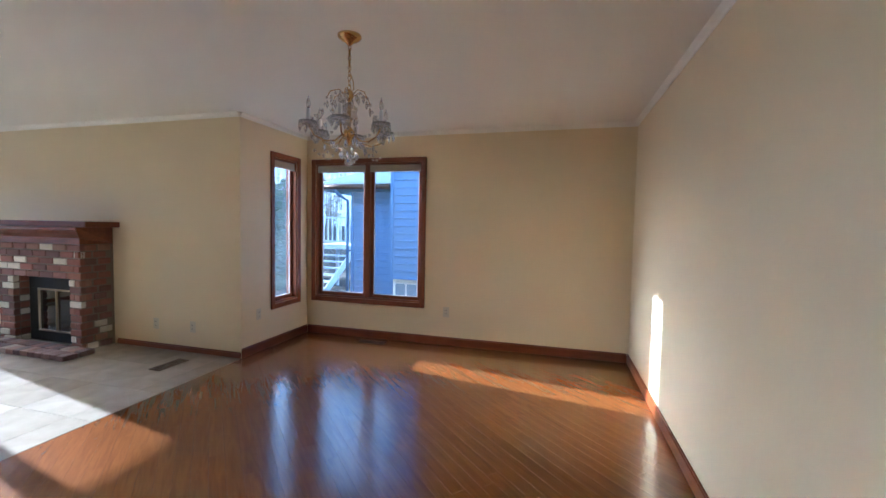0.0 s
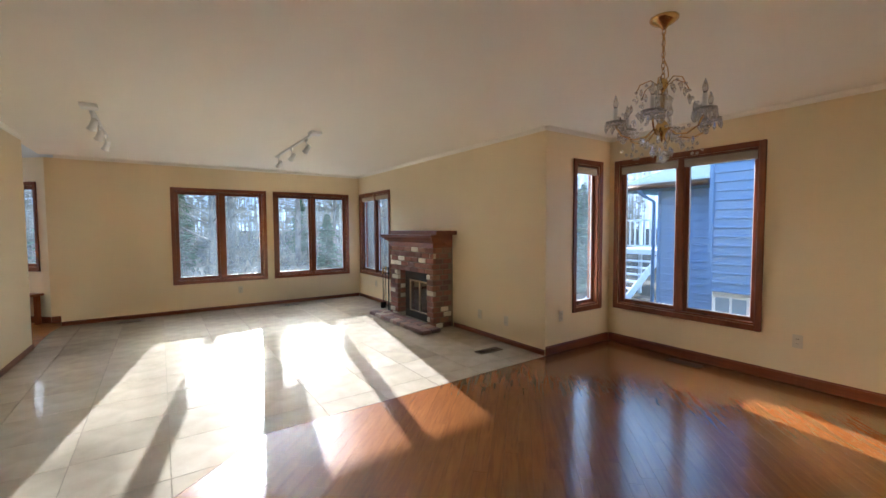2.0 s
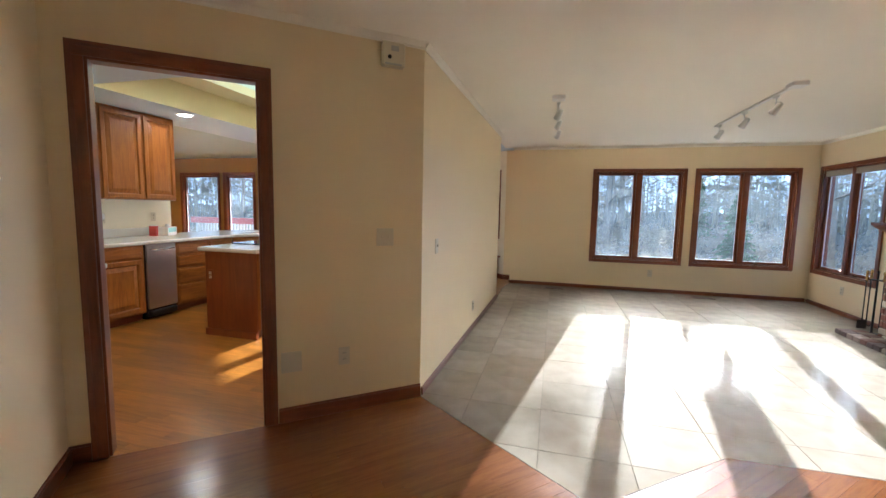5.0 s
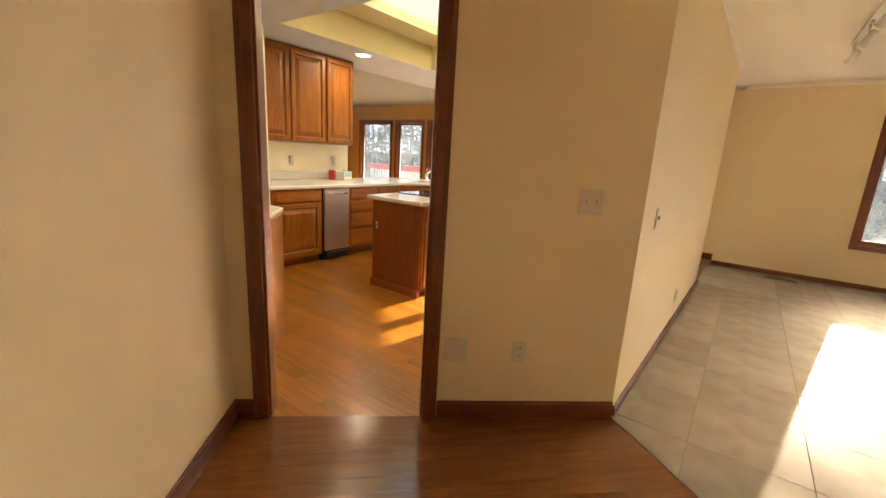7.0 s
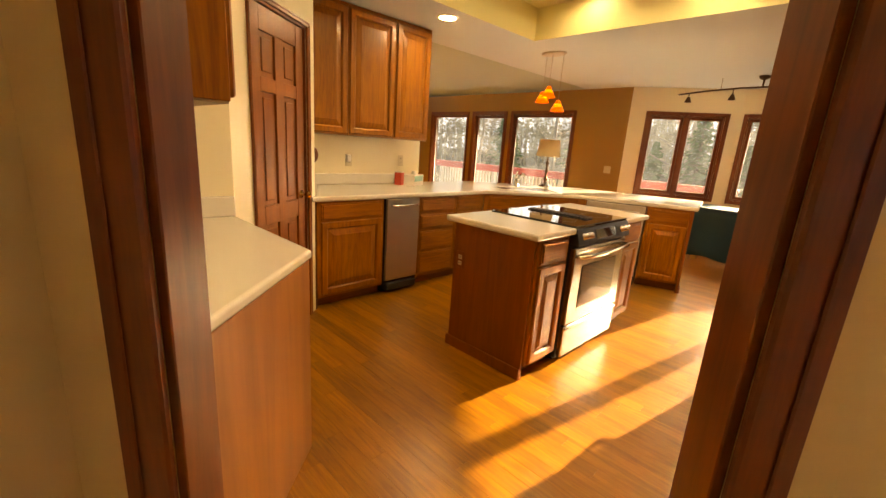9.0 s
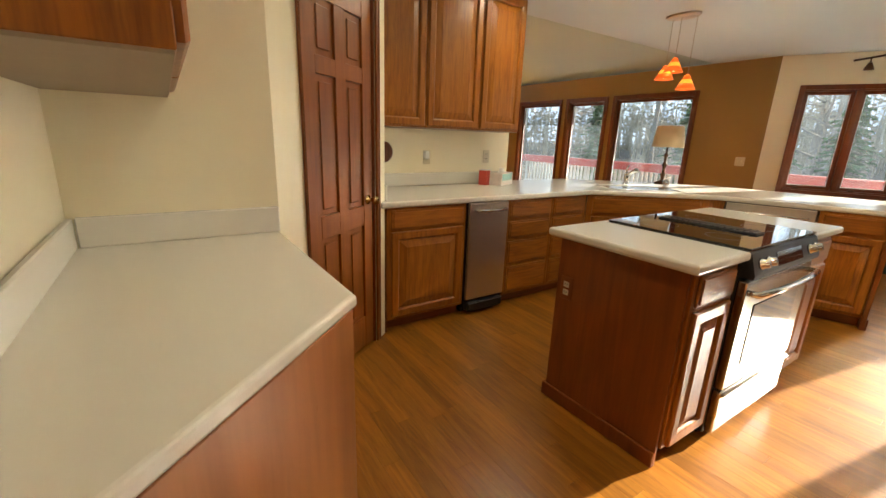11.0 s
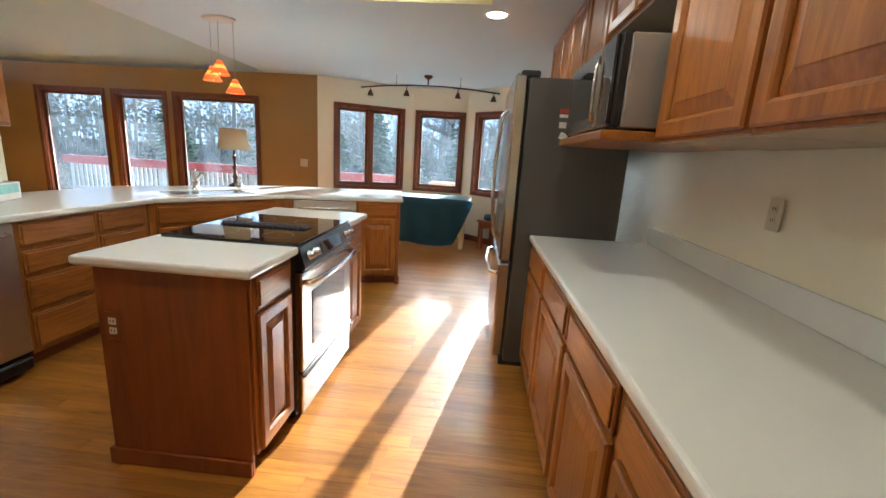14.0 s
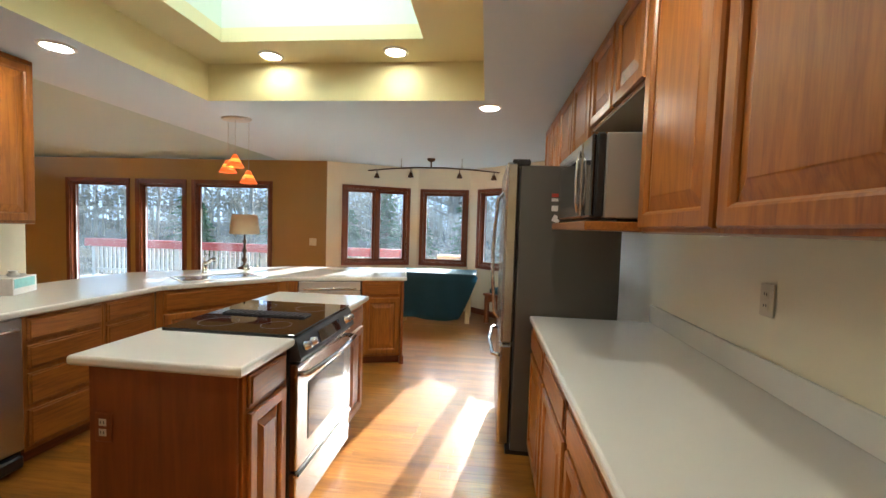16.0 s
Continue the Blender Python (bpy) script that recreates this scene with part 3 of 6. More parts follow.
window("window_7", *bay2, *B2, 1, 0.14, False, "single-light dark wooden bay window")
window("window_8", *bay1, *B1, 2, 0.14, False, "two-light dark wooden bay window")
window("window_9", *gold_w, *G3, 1, 0.14, False, "tall fixed window in dark wooden frame", crank=False, cas=0.06)
window("door_2", *gold_w, *G2, 1, 0.14, False, "glazed deck door in dark wooden frame", crank=False, cas=0.075)
window("window_10", *gold_w, *G1, 1, 0.14, False, "tall fixed window in dark wooden frame", crank=False, cas=0.06)
wall("wall_family_west", (-9.2, 9.5), (-9.2, 3.3), 2.44, 0.12, (), GOLD, label="ochre painted family room wall")
wall("wall_family_south", (-9.2, 3.3), (-4.32, 3.3), 4.75, 0.12)
wall("wall_kitchen_left", (-4.2, 5.75), (-4.2, 4.09), 4.3, 0.12, material=KWALL)
pan_ret = ((-4.2, 4.09), (-3.47, 4.09))
pan_w = ((-3.47, 4.09), (-2.90, 3.335))
pan_s = ((-2.90, 3.335), (-2.90, 2.665))
kback = ((-2.90, 2.665), (-1.42, 2.665))
wall("wall_pantry_return", *pan_ret, H, 0.1, material=KWALL)
wall("wall_pantry", *pan_w, H, 0.1, [(0.115, 0.755, -1, 2.05)], KWALL)
tagged(part("wall_pantry_back", B((-0.1, 1.0, -0.30, -0.2, 0.0, H), (-0.1, -0.0, -0.2, -0.101, 0.0, H), (0.90, 1.0, -0.2, -0.101, 0.0, H)), WALL, m=along(*pan_w)[0]), "plain wall closing the pantry", "wall", kind="structure")
tagged(part("floor_pantry", B((0.0, 0.90, -0.2, -0.0005, -0.1, -0.004)), KPLANK, m=along(*pan_w)[0]), "oak floor inside the pantry", "floor", kind="structure")
wall("wall_pantry_side", *pan_s, H, 0.1, material=KWALL)
kr_a, kr_b = along((0.0825, 3.845), (0.1528, 7.35))
tagged(part("wall_kitchen_right", B((0.02, kr_b, -0.0005, 0.0035, 0.0, H - 0.002)), KWALL, m=kr_a), "pale cream painted kitchen wall", "wall", kind="structure")
wall("wall_kitchen_back", *kback, H, 0.08, material=KWALL)
baseboard(*pan_ret, [(0.62, 0.73)])
baseboard(*bay3, [(0, L3)])
baseboard(*bay1, [(0, 1.52)])
baseboard((0.26, 9.02), V3, [(0, 0.16)])
baseboard((0.26, 8.69), (0.26, 9.02), [(0, 0.33)])

bm = bmesh.new()
prism(bm, [(-0.4, -0.25), (6.12, -0.25), (6.12, 3.88), (4.97, 3.88), (4.97, 8.83), (0.1, 8.83), (0.1, 3.9), (-1.42, 2.62), (-0.4, 1.3)], H, H + 0.12)
tagged(part("ceiling", bm, CEIL), "smooth cream painted ceiling", "ceiling", kind="structure")
TX0, TX1, TY0, TY1, TZ = -3.26, -0.95, 4.12, 6.40, 2.74
bm = B((-4.25, TX0, 4.0, 10.45, H, H + 0.1), (TX1, 0.098, 4.0, 8.7, H, H + 0.1), (TX1, 0.4, 8.7, 10.45, H, H + 0.1), (TX0, TX1, TY1, 10.45, H, H + 0.1), (TX0, TX1, 4.0, TY0, H, H + 0.1))
prism(bm, [(-4.25, 4.0), (-4.25, 2.5), (-1.45, 2.5), (0.11, 3.88), (0.11, 4.0)], H, H + 0.1)
tagged(part("ceiling", bm, KCEIL), "smooth white kitchen ceiling with a tray opening", "ceiling", kind="structure")
SX0, SX1, SY0, SY1 = -2.87, -1.38, 4.75, 6.0
e = 0.004
bm = B((TX0 - 0.1, TX0 + e, TY0 - 0.1, TY1 + 0.1, H + 0.101, TZ - 0.001), (TX1 - e, TX1 + 0.1, TY0 - 0.1, TY1 + 0.1, H + 0.101, TZ - 0.001), (TX0 + e, TX1 - e, TY0 - 0.1, TY0 + e, H + 0.101, TZ - 0.001), (TX0 + e, TX1 - e, TY1 - e, TY1 + 0.1, H + 0.101, TZ - 0.001),
       (TX0 + 0.0005, TX0 + e, TY0 + e, TY1 - e, H - 0.001, H + 0.101), (TX1 - e, TX1 - 0.0005, TY0 + e, TY1 - e, H - 0.001, H + 0.101), (TX0 + 0.0005, TX1 - 0.0005, TY0 + 0.0005, TY0 + e, H - 0.001, H + 0.101), (TX0 + 0.0005, TX1 - 0.0005, TY1 - e, TY1 - 0.0005, H - 0.001, H + 0.101))
tagged(part("tray_wall", bm, TRAYP), "pale yellow sides of the tray ceiling", "ceiling", kind="structure")
bm = B((TX0 - 0.1, SX0, TY0 - 0.1, TY1 + 0.1, TZ, TZ + 0.1), (SX1, TX1 + 0.1, TY0 - 0.1, TY1 + 0.1, TZ, TZ + 0.1), (SX0, SX1, TY0 - 0.1, SY0, TZ, TZ + 0.1), (SX0, SX1, SY1, TY1 + 0.1, TZ, TZ + 0.1))
tagged(part("ceiling", bm, TRAYP), "pale yellow tray ceiling round the skylight", "ceiling", kind="structure")
bm = B((SX0 - 0.06, SX0, SY0 - 0.06, SY1 + 0.06, TZ + 0.1, 3.6), (SX1, SX1 + 0.06, SY0 - 0.06, SY1 + 0.06, TZ + 0.1, 3.6), (SX0, SX1, SY0 - 0.06, SY0, TZ + 0.1, 3.6), (SX0, SX1, SY1, SY1 + 0.06, TZ + 0.1, 3.6))
tagged(part("skylight_shaft", bm, SHAFT), "white skylight shaft with a green sky tint in its colour", "skylight", kind="structure")
sk = root("skylight", T(0, 0, 0), "roof skylight with clear glass above the island", "skylight", kind="structure")
part("frame", B((SX0, SX1, SY0, SY0 + 0.05, 3.56, 3.6), (SX0, SX1, SY1 - 0.05, SY1, 3.56, 3.6), (SX0, SX0 + 0.05, SY0 + 0.05, SY1 - 0.05, 3.56, 3.6), (SX1 - 0.05, SX1, SY0 + 0.05, SY1 - 0.05, 3.56, 3.6)), WHITEX, sk)
g = part("pane", B((SX0 + 0.04, SX1 - 0.04, SY0 + 0.04, SY1 - 0.04, 3.575, 3.581)), GLASS, sk)
g.visible_shadow = False
bm = bmesh.new()
slope = [(-9.35, 9.66, 2.44), (-4.1, 9.66, 2.45), (-4.1, 3.2, 4.76), (-9.35, 3.2, 4.75)]
lo, hi = [bm.verts.new(p) for p in slope], [bm.verts.new((p[0], p[1], p[2] + 0.1)) for p in slope]
bm.faces.new(lo), bm.faces.new(hi)
for i in range(4):
    bm.faces.new((lo[i], lo[(i + 1) % 4], hi[(i + 1) % 4], hi[i]))
tagged(part("ceiling", bm, FAMC), "sloping grey-white family room ceiling", "ceiling", kind="structure")
for x0, nm in ((-4.235, "wall_gable_right"), (-9.33, "wall_gable_left")):
    bm = bmesh.new()
    f = [bm.verts.new((x, y, z)) for x in (x0, x0 + 0.1) for y, z in ((9.3, 2.545), (3.2, 2.545), (3.2, 4.75))]
    bm.faces.new(f[:3]), bm.faces.new(f[3:])
    for i in range(3):
        bm.faces.new((f[i], f[(i + 1) % 3], f[3 + (i + 1) % 3], f[3 + i]))
    tagged(part(nm, bm, FAMC), "triangular gable wall of the sloping ceiling", "wall", kind="structure")

# floors
WOODP = [(-0.23, -0.03), (5.96, -0.03), (5.96, 3.73), (4.83, 3.73), (4.83, 3.72), (2.0, 3.66), (1.25, 3.04), LC, (-1.347, 2.587), (-0.228, 1.307)]
TILEP = [(4.83, 3.73), (4.83, 8.69), (0.26, 8.69), (0.20, 8.2), (0.20, 7.35), (0.132, 3.87), (1.25, 3.045), (2.0, 3.665)]
KITP = [(-1.42, 2.665), (-1.335, 2.592), (0.11, 3.86), (0.08, 3.99), (0.14, 7.35), (0.195, 7.35), (0.195, 8.2), (0.255, 8.69), (0.26, 9.02), (0.1, 9.02), (-1.2, 10.2), (-2.1, 10.2), (-3.46, 9.5), (-9.2, 9.5), (-9.2, 3.3), (-4.2, 3.3), (-4.2, 4.09), (-3.47, 4.09), (-2.90, 3.335), (-2.90, 2.665)]


def floor_slab(name, pts, material, label):
    bm = bmesh.new()
    prism(bm, pts, -0.2, -0.006)
    return tagged(part(name, bm, material), label, "floor", kind="structure")


floor_d = floor_slab("floor_dining", WOODP, GAP, "glossy red-brown oak strip floor laid diagonally")
floor_l = floor_slab("floor_living", TILEP, GROUT, "polished beige travertine tile floor")
floor_k = floor_slab("floor_kitchen", KITP, GAP, "honey oak strip floor")


# ---- things: living and dining room ----
def fireplace():
    # front face at x 4.50, bricks from y 5.27 to 6.65
    m, _ = along((4.50, 5.41), (4.50, 6.66))     # x along +y, y towards the room
    r = root("fireplace", m, "reclaimed brick fireplace with a dark wooden mantel", "fireplace")
    W, top = 1.25, 1.12
    o0, o1, oz = 0.165, 1.015, 0.74
    part("core", B((0.01, o0 - 0.006, -0.33, -0.006, 0, top), (o1 + 0.006, W - 0.01, -0.33, -0.006, 0, top), (o0 - 0.006, o1 + 0.006, -0.33, -0.006, oz + 0.006, top)), MORTAR, r, "brown mortar behind the bricks")
    bw, bh, j = 0.19, 0.062, 0.012
    full, half = [bmesh.new() for _ in range(2)]
    bx(full, 0, bw, -0.05, 0.004, 0, bh, 0.006)
    bx(half, 0, 0.085, -0.05, 0.004, 0, bh, 0.006)
    meshes = []
    for b in (full, half):
        me = bpy.data.meshes.new("brick")
        bmesh.ops.recalc_face_normals(b, faces=b.faces)
        b.to_mesh(me), b.free(), me.materials.append(BRICK)
        meshes.append(me)
    rnd = random.Random(4)
    row = 0
    z = 0.004
    while z + bh < top + 0.005:
        x = 0.0 if row % 2 == 0 else -(bw + j) / 2
        while x < W - 0.02:
            a, b = max(x, 0.0), min(x + bw, W)
            spans = [(a, b)]
            if z < oz - 0.01:
                spans = [(a, min(b, o0)), (max(a, o1), b)]
            for a, b in spans:
                if b - a < 0.03:
                    continue
                ob = share("brick", meshes[0], r, T(a, rnd.uniform(-0.003, 0.004), z) @ Matrix.Diagonal(((b - a) / bw, 1, 1, 1)))
            x += bw + j
        # end face towards the dining room, and the other end
        for side in (0, 1):
            for y0 in (-0.30, -0.155):
                mm = T(0.004 if side == 0 else W - 0.004, y0 + (0.05 if row % 2 else 0.0), z) @ pose(0, 0, 0, 0, 0, 90 if side == 0 else -90)
                if side:
                    mm = T(W - 0.004, y0 + 0.13 + (0.02 if row % 2 else 0), z) @ pose(0, 0, 0, 0, 0, -90)
                share("brick", meshes[0], r, mm @ Matrix.Diagonal((0.125 / bw, 1, 1, 1)))
        if z < oz - 0.01:
            for xx, rot in ((o0, -90), (o1, 90)):
                share("brick", meshes[1], r, T(xx + (-0.004 if rot == -90 else 0.004), -0.055 if rot == -90 else -0.14, z) @ pose(0, 0, 0, 0, 0, rot))
        z += bh + j
        row += 1
    ins = part("firebox", B((o0 + 0.006, o1 - 0.006, -0.32, -0.16, 0.005, oz - 0.001, 0.002), (o0 + 0.006, o1 - 0.006, -0.16, -0.135, oz - 0.15, oz - 0.002, 0.003),
                            (o0 + 0.006, o1 - 0.006, -0.16, -0.135, 0.006, 0.12, 0.003), (o0 + 0.006, o0 + 0.14, -0.16, -0.137, 0.12, oz - 0.15), (o1 - 0.14, o1 - 0.006, -0.16, -0.137, 0.12, oz - 0.15)), IRON, r, "black steel firebox insert")
    part("glass_door", B((o0 + 0.14, o0 + 0.424, -0.158, -0.15, 0.12, oz - 0.15)), BGLASS, ins, "smoked glass fire door")
    part("glass_door", B((o0 + 0.426, o1 - 0.14, -0.158, -0.15, 0.12, oz - 0.15)), BGLASS, ins, "smoked glass fire door")
    part("brass_trim", B((o0 + 0.14, o1 - 0.14, -0.15, -0.128, oz - 0.165, oz - 0.145, 0.004), (o0 + 0.14, o1 - 0.14, -0.15, -0.128, 0.115, 0.13, 0.004),
                         *[(o0 + x, o0 + x + 0.016, -0.15, -0.13, 0.13, oz - 0.165, 0.003) for x in (0.14, 0.418, 0.694)]), TARN, ins, "tarnished brass door trim")
    # mantel with a cove moulding
    bm = bmesh.new()
    prof = [(0.006, 1.11), (0.022, 1.11), (0.022, 1.17), (0.035, 1.185), (0.075, 1.215), (0.10, 1.245), (0.115, 1.255), (0.115, 1.285), (-0.32, 1.285), (-0.32, 1.11)]
    def ring(x, grow):
        return [bm.verts.new((x + (grow * max(0, y)), y, z)) for y, z in prof]
    a, b = ring(-0.005, -1.0), ring(W + 0.005, 1.0)
    for i in range(len(prof)):
        k = (i + 1) % len(prof)
        bm.faces.new((a[i], a[k], b[k], b[i]))
    bm.faces.new(a), bm.faces.new(b)
    part("mantel", bm, TRIMX, r, "dark stained wooden mantel shelf with cove moulding")
    part("mantel_top", B((-0.11, W - 0.02, -0.325, 0.02, 1.286, 1.345, 0.006)), TRIMX, r, "raised dark wooden board on the mantel")
    # hearth
    h = root("hearth", T(4.20, 5.22, 0), "low brick hearth slab before the fireplace", "hearth")
    part("bed", B((0.01, 0.295, 0.01, 1.62, 0.0, 0.035)), MORTAR, h)
    hb = bmesh.new()
    bx(hb, 0, 0.135, 0, 0.09, 0.0, 0.052, 0.007)
    me = bpy.data.meshes.new("brick")
    bmesh.ops.recalc_face_normals(hb, faces=hb.faces)
    hb.to_mesh(me), hb.free(), me.materials.append(HBRICK)
    for i in range(16):
        for k in range(2):
            share("brick", me, h, T(k * 0.15 + rnd.uniform(-0.003, 0.003), i * 0.102 + rnd.uniform(-0.003, 0.003), rnd.uniform(0, 0.004)))


fireplace()


def fire_tools(x, y):
    r = root("fireplace_tools", T(x, y, 0.0), "black iron fireplace tool stand with brass handles", "fireplace tools")
    bm = bmesh.new()
    lathe(bm, [(0.10, 0.0), (0.10, 0.012), (0.03, 0.022), (0.011, 0.03), (0.009, 0.72), (0.014, 0.73), (0.0, 0.75)], 14)
    part("stand", bm, IRON, r)
    bm = bmesh.new()
    tube(bm, [(-0.11, 0, 0.62), (-0.09, 0, 0.635), (0.09, 0, 0.635), (0.11, 0, 0.62)], 0.007)
    tube(bm, [(0, -0.11, 0.62), (0, -0.09, 0.635), (0, 0.09, 0.635), (0, 0.11, 0.62)], 0.007)
    part("hook_bar", bm, IRON, r)
    for i, (dx, dy) in enumerate(((-0.1, 0), (0.1, 0), (0, -0.1), (0, 0.1))):
        bm = bmesh.new()
        tube(bm, [(dx, dy, 0.10), (dx, dy, 0.62)], 0.006)
        if i == 0:
            bx(bm, dx - 0.045, dx + 0.045, dy - 0.006, dy + 0.006, 0.07, 0.17, 0.004)
        elif i == 1:
            lathe(bm, [(0.035, 0.05), (0.04, 0.06), (0.03, 0.16), (0.01, 0.18)], 10, T(dx, dy, 0))
        else:
            tube(bm, [(dx, dy, 0.10), (dx + 0.03, dy, 0.08), (dx + 0.05, dy, 0.1)], 0.006)
        tool = part("tool", bm, IRON, r)
        bm = bmesh.new()
        lathe(bm, [(0.008, 0.62), (0.014, 0.64), (0.012, 0.70), (0.017, 0.73), (0.0, 0.75)], 10, T(dx, dy, 0))
        part("handle", bm, BRASS, tool, "brass handle")


fire_tools(4.56, 6.86)


def chandelier(x, y):
    r = root("chandelier", T(x, y, H) @ Matrix.Scale(1.0, 4) @ T(0, 0, -H), "brass and cut crystal chandelier hanging on a chain", "chandelier")
    bm = bmesh.new()
    lathe(bm, [(0.068, 2.44), (0.068, 2.43), (0.05, 2.415), (0.022, 2.40), (0.01, 2.385), (0.0, 2.38)], 20)
    part("canopy", bm, BRASS, r, "polished brass canopy")
    bm = bmesh.new()
    for i in range(9):
        z = 2.385 - 0.028 * i
        pts = [(0.009 * math.cos(a) if i % 2 else 0, 0 if i % 2 else 0.009 * math.cos(a), z - 0.014 + 0.019 * math.sin(a)) for a in [k * math.pi / 4 for k in range(9)]]
        tube(bm, pts, 0.0025, 5)
    part("chain", bm, BRASS, r)
    bm = bmesh.new()
    tube(bm, [(0.0, 0.0, 2.37), (0.02, 0.01, 2.25), (0.045, 0.0, 2.20), (0.035, -0.01, 2.15), (0.0, 0, 2.12)], 0.003, 5)
    part("cord", bm, BRASS, r)
    bm = bmesh.new()
    lathe(bm, [(0.006, 2.14), (0.022, 2.125), (0.026, 2.10), (0.014, 2.08), (0.006, 2.07), (0.007, 1.99), (0.016, 1.96), (0.008, 1.93), (0.030, 1.90), (0.034, 1.88), (0.02, 1.86), (0.01, 1.83), (0.0, 1.81)], 16)
    part("stem", bm, BRASS, r, "turned brass centre column")
    bm = bmesh.new()
    lathe(bm, [(0.012, 2.065), (0.05, 2.03), (0.04, 1.99), (0.014, 1.965)], 16)
    part("glass_bowl", bm, CRYSTAL, r, "clear glass column bowl")
    drop = bmesh.new()
    lathe(drop, [(0.0, 0.0), (0.006, -0.010), (0.0095, -0.026), (0.0, -0.05)], 6)
    bead = bmesh.new()
    lathe(bead, [(0.0, 0.009), (0.008, 0.0035), (0.008, -0.0035), (0.0, -0.009)], 6)
    ms = []
    for b in (drop, bead):
        for f in b.faces:
            f.smooth = False
        me = bpy.data.meshes.new("crystal")
        bmesh.ops.recalc_face_normals(b, faces=b.faces)
        b.to_mesh(me), b.free(), me.materials.append(CRYSTAL)
        ms.append(me)
    for i in range(6):
        a = 2 * math.pi * i / 6 + 0.3
        c, s = math.cos(a), math.sin(a)
        R = 0.23
        bm = bmesh.new()
        pts = [(0.04, 1.88), (0.08, 1.84), (0.14, 1.83), (0.20, 1.855), (R, 1.91)]
        tube(bm, [(p * c, p * s, z) for p, z in pts], 0.0045, 7)
        arm = part("arm", bm, BRASS, r, "curved brass arm")
        bm = bmesh.new()
        lathe(bm, [(0.01, 1.905), (0.045, 1.915), (0.052, 1.925), (0.045, 1.922), (0.012, 1.918)], 14, T(R * c, R * s, 0), False)
        part("bobeche", bm, CRYSTAL, arm, "clear glass drip dish")
        bm = bmesh.new()
        lathe(bm, [(0.011, 1.92), (0.011, 1.99), (0.009, 1.995)], 10, T(R * c, R * s, 0))
        part("candle_sleeve", bm, WHITEP, arm, "ivory candle sleeve")
        bm = bmesh.new()
        lathe(bm, [(0.006, 1.995), (0.012, 2.01), (0.013, 2.025), (0.006, 2.05), (0.0, 2.065)], 10, T(R * c, R * s, 0))
        part("bulb", bm, CRYSTAL, arm, "unlit clear flame bulb")
        for k in range(7):
            b = 2 * math.pi * k / 7
            share("crystal", ms[0], arm, T(R * c + 0.048 * math.cos(b), R * s + 0.048 * math.sin(b), 1.918))
            share("crystal", ms[1], arm, T(R * c + 0.046 * math.cos(b + 0.4), R * s + 0.046 * math.sin(b + 0.4), 1.91))
        for k in range(5):
            f = k / 5
            share("crystal", ms[1], arm, T((0.10 + 0.12 * f) * c, (0.10 + 0.12 * f) * s, 1.80 - 0.05 * math.sin(math.pi * f)))
        top = bmesh.new()
        tube(top, [(0.02 * c, 0.02 * s, 2.10), (0.06 * c, 0.06 * s, 2.13), (0.11 * c, 0.11 * s, 2.11), (0.13 * c, 0.13 * s, 2.07)], 0.003, 5)
        sp = part("spray", top, BRASS, r, "thin brass crown spray")
        for k in range(4):
            f = (k + 1) / 4
            share("crystal", ms[k % 2], sp, T((0.03 + 0.10 * f) * c, (0.03 + 0.10 * f) * s, 2.10 + 0.02 * math.sin(math.pi * f) - 0.03 * f))
        for k in range(9):
            f = (k + 0.5) / 9
            b0, b1 = a, a + math.pi / 3
            px = (1 - f) * math.cos(b0) + f * math.cos(b1)
            py = (1 - f) * math.sin(b0) + f * math.sin(b1)
            share("crystal", ms[1], arm, T(R * 0.97 * px, R * 0.97 * py, 1.905 - 0.07 * math.sin(math.pi * f)))
            share("crystal", ms[k % 2], arm, T((0.12 + 0.12 * f) * math.cos(b0), (0.12 + 0.12 * f) * math.sin(b0), 2.07 - 0.13 * f - 0.03 * math.sin(math.pi * f)))
        for k in range(4):
            share("crystal", ms[k % 2], r, T((0.09 - 0.02 * k) * c, (0.09 - 0.02 * k) * s, 1.84 - 0.028 * k))
        share("crystal", ms[0], r, T(0.14 * math.cos(a + 0.5), 0.14 * math.sin(a + 0.5), 1.83))
    bm = bmesh.new()
    lathe(bm, [(0.0, 1.75), (0.02, 1.745), (0.026, 1.725), (0.02, 1.705), (0.0, 1.70)], 12)
    part("ball", bm, CRYSTAL, r, "clear crystal ball at the foot")


chandelier(3.62, 1.89)


def track_light(x, y0, y1, heads):
    r = root("track_light", T(x, y0, H), "white ceiling track light with small spot heads", "track light", "ceiling track lights")
    L = y1 - y0
    part("track", B((-0.018, 0.018, 0, L, -0.022, -0.001, 0.003)), WHITEP, r)
    part("feed_box", B((-0.06, 0.06, -0.02, 0.10, -0.035, -0.001, 0.005)), WHITEP, r)
    for f in heads:
        bm = bmesh.new()
        yy = L * f
        bx(bm, -0.012, 0.012, yy - 0.04, yy + 0.04, -0.045, -0.022, 0.003)
        tube(bm, [(0, yy, -0.045), (0, yy, -0.10)], 0.006, 6)
        sp = part("spot_arm", bm, WHITEP, r)
        bm = bmesh.new()
        lathe(bm, [(0.0, 0.05), (0.022, 0.048), (0.027, 0.02), (0.030, -0.04), (0.038, -0.055), (0.034, -0.055), (0.026, -0.035), (0.0, -0.033)], 14, T(0.01, yy, -0.13) @ pose(0, 0, 0, 35, 25, 0))
        part("spot_head", bm, WHITEP, sp)
        bm = bmesh.new()
        lathe(bm, [(0.0, -0.038), (0.025, -0.039), (0.024, -0.045), (0.0, -0.05)], 12, T(0.01, yy, -0.13) @ pose(0, 0, 0, 35, 25, 0))
        part("lamp_face", bm, BULB, sp, "lit warm lamp face")


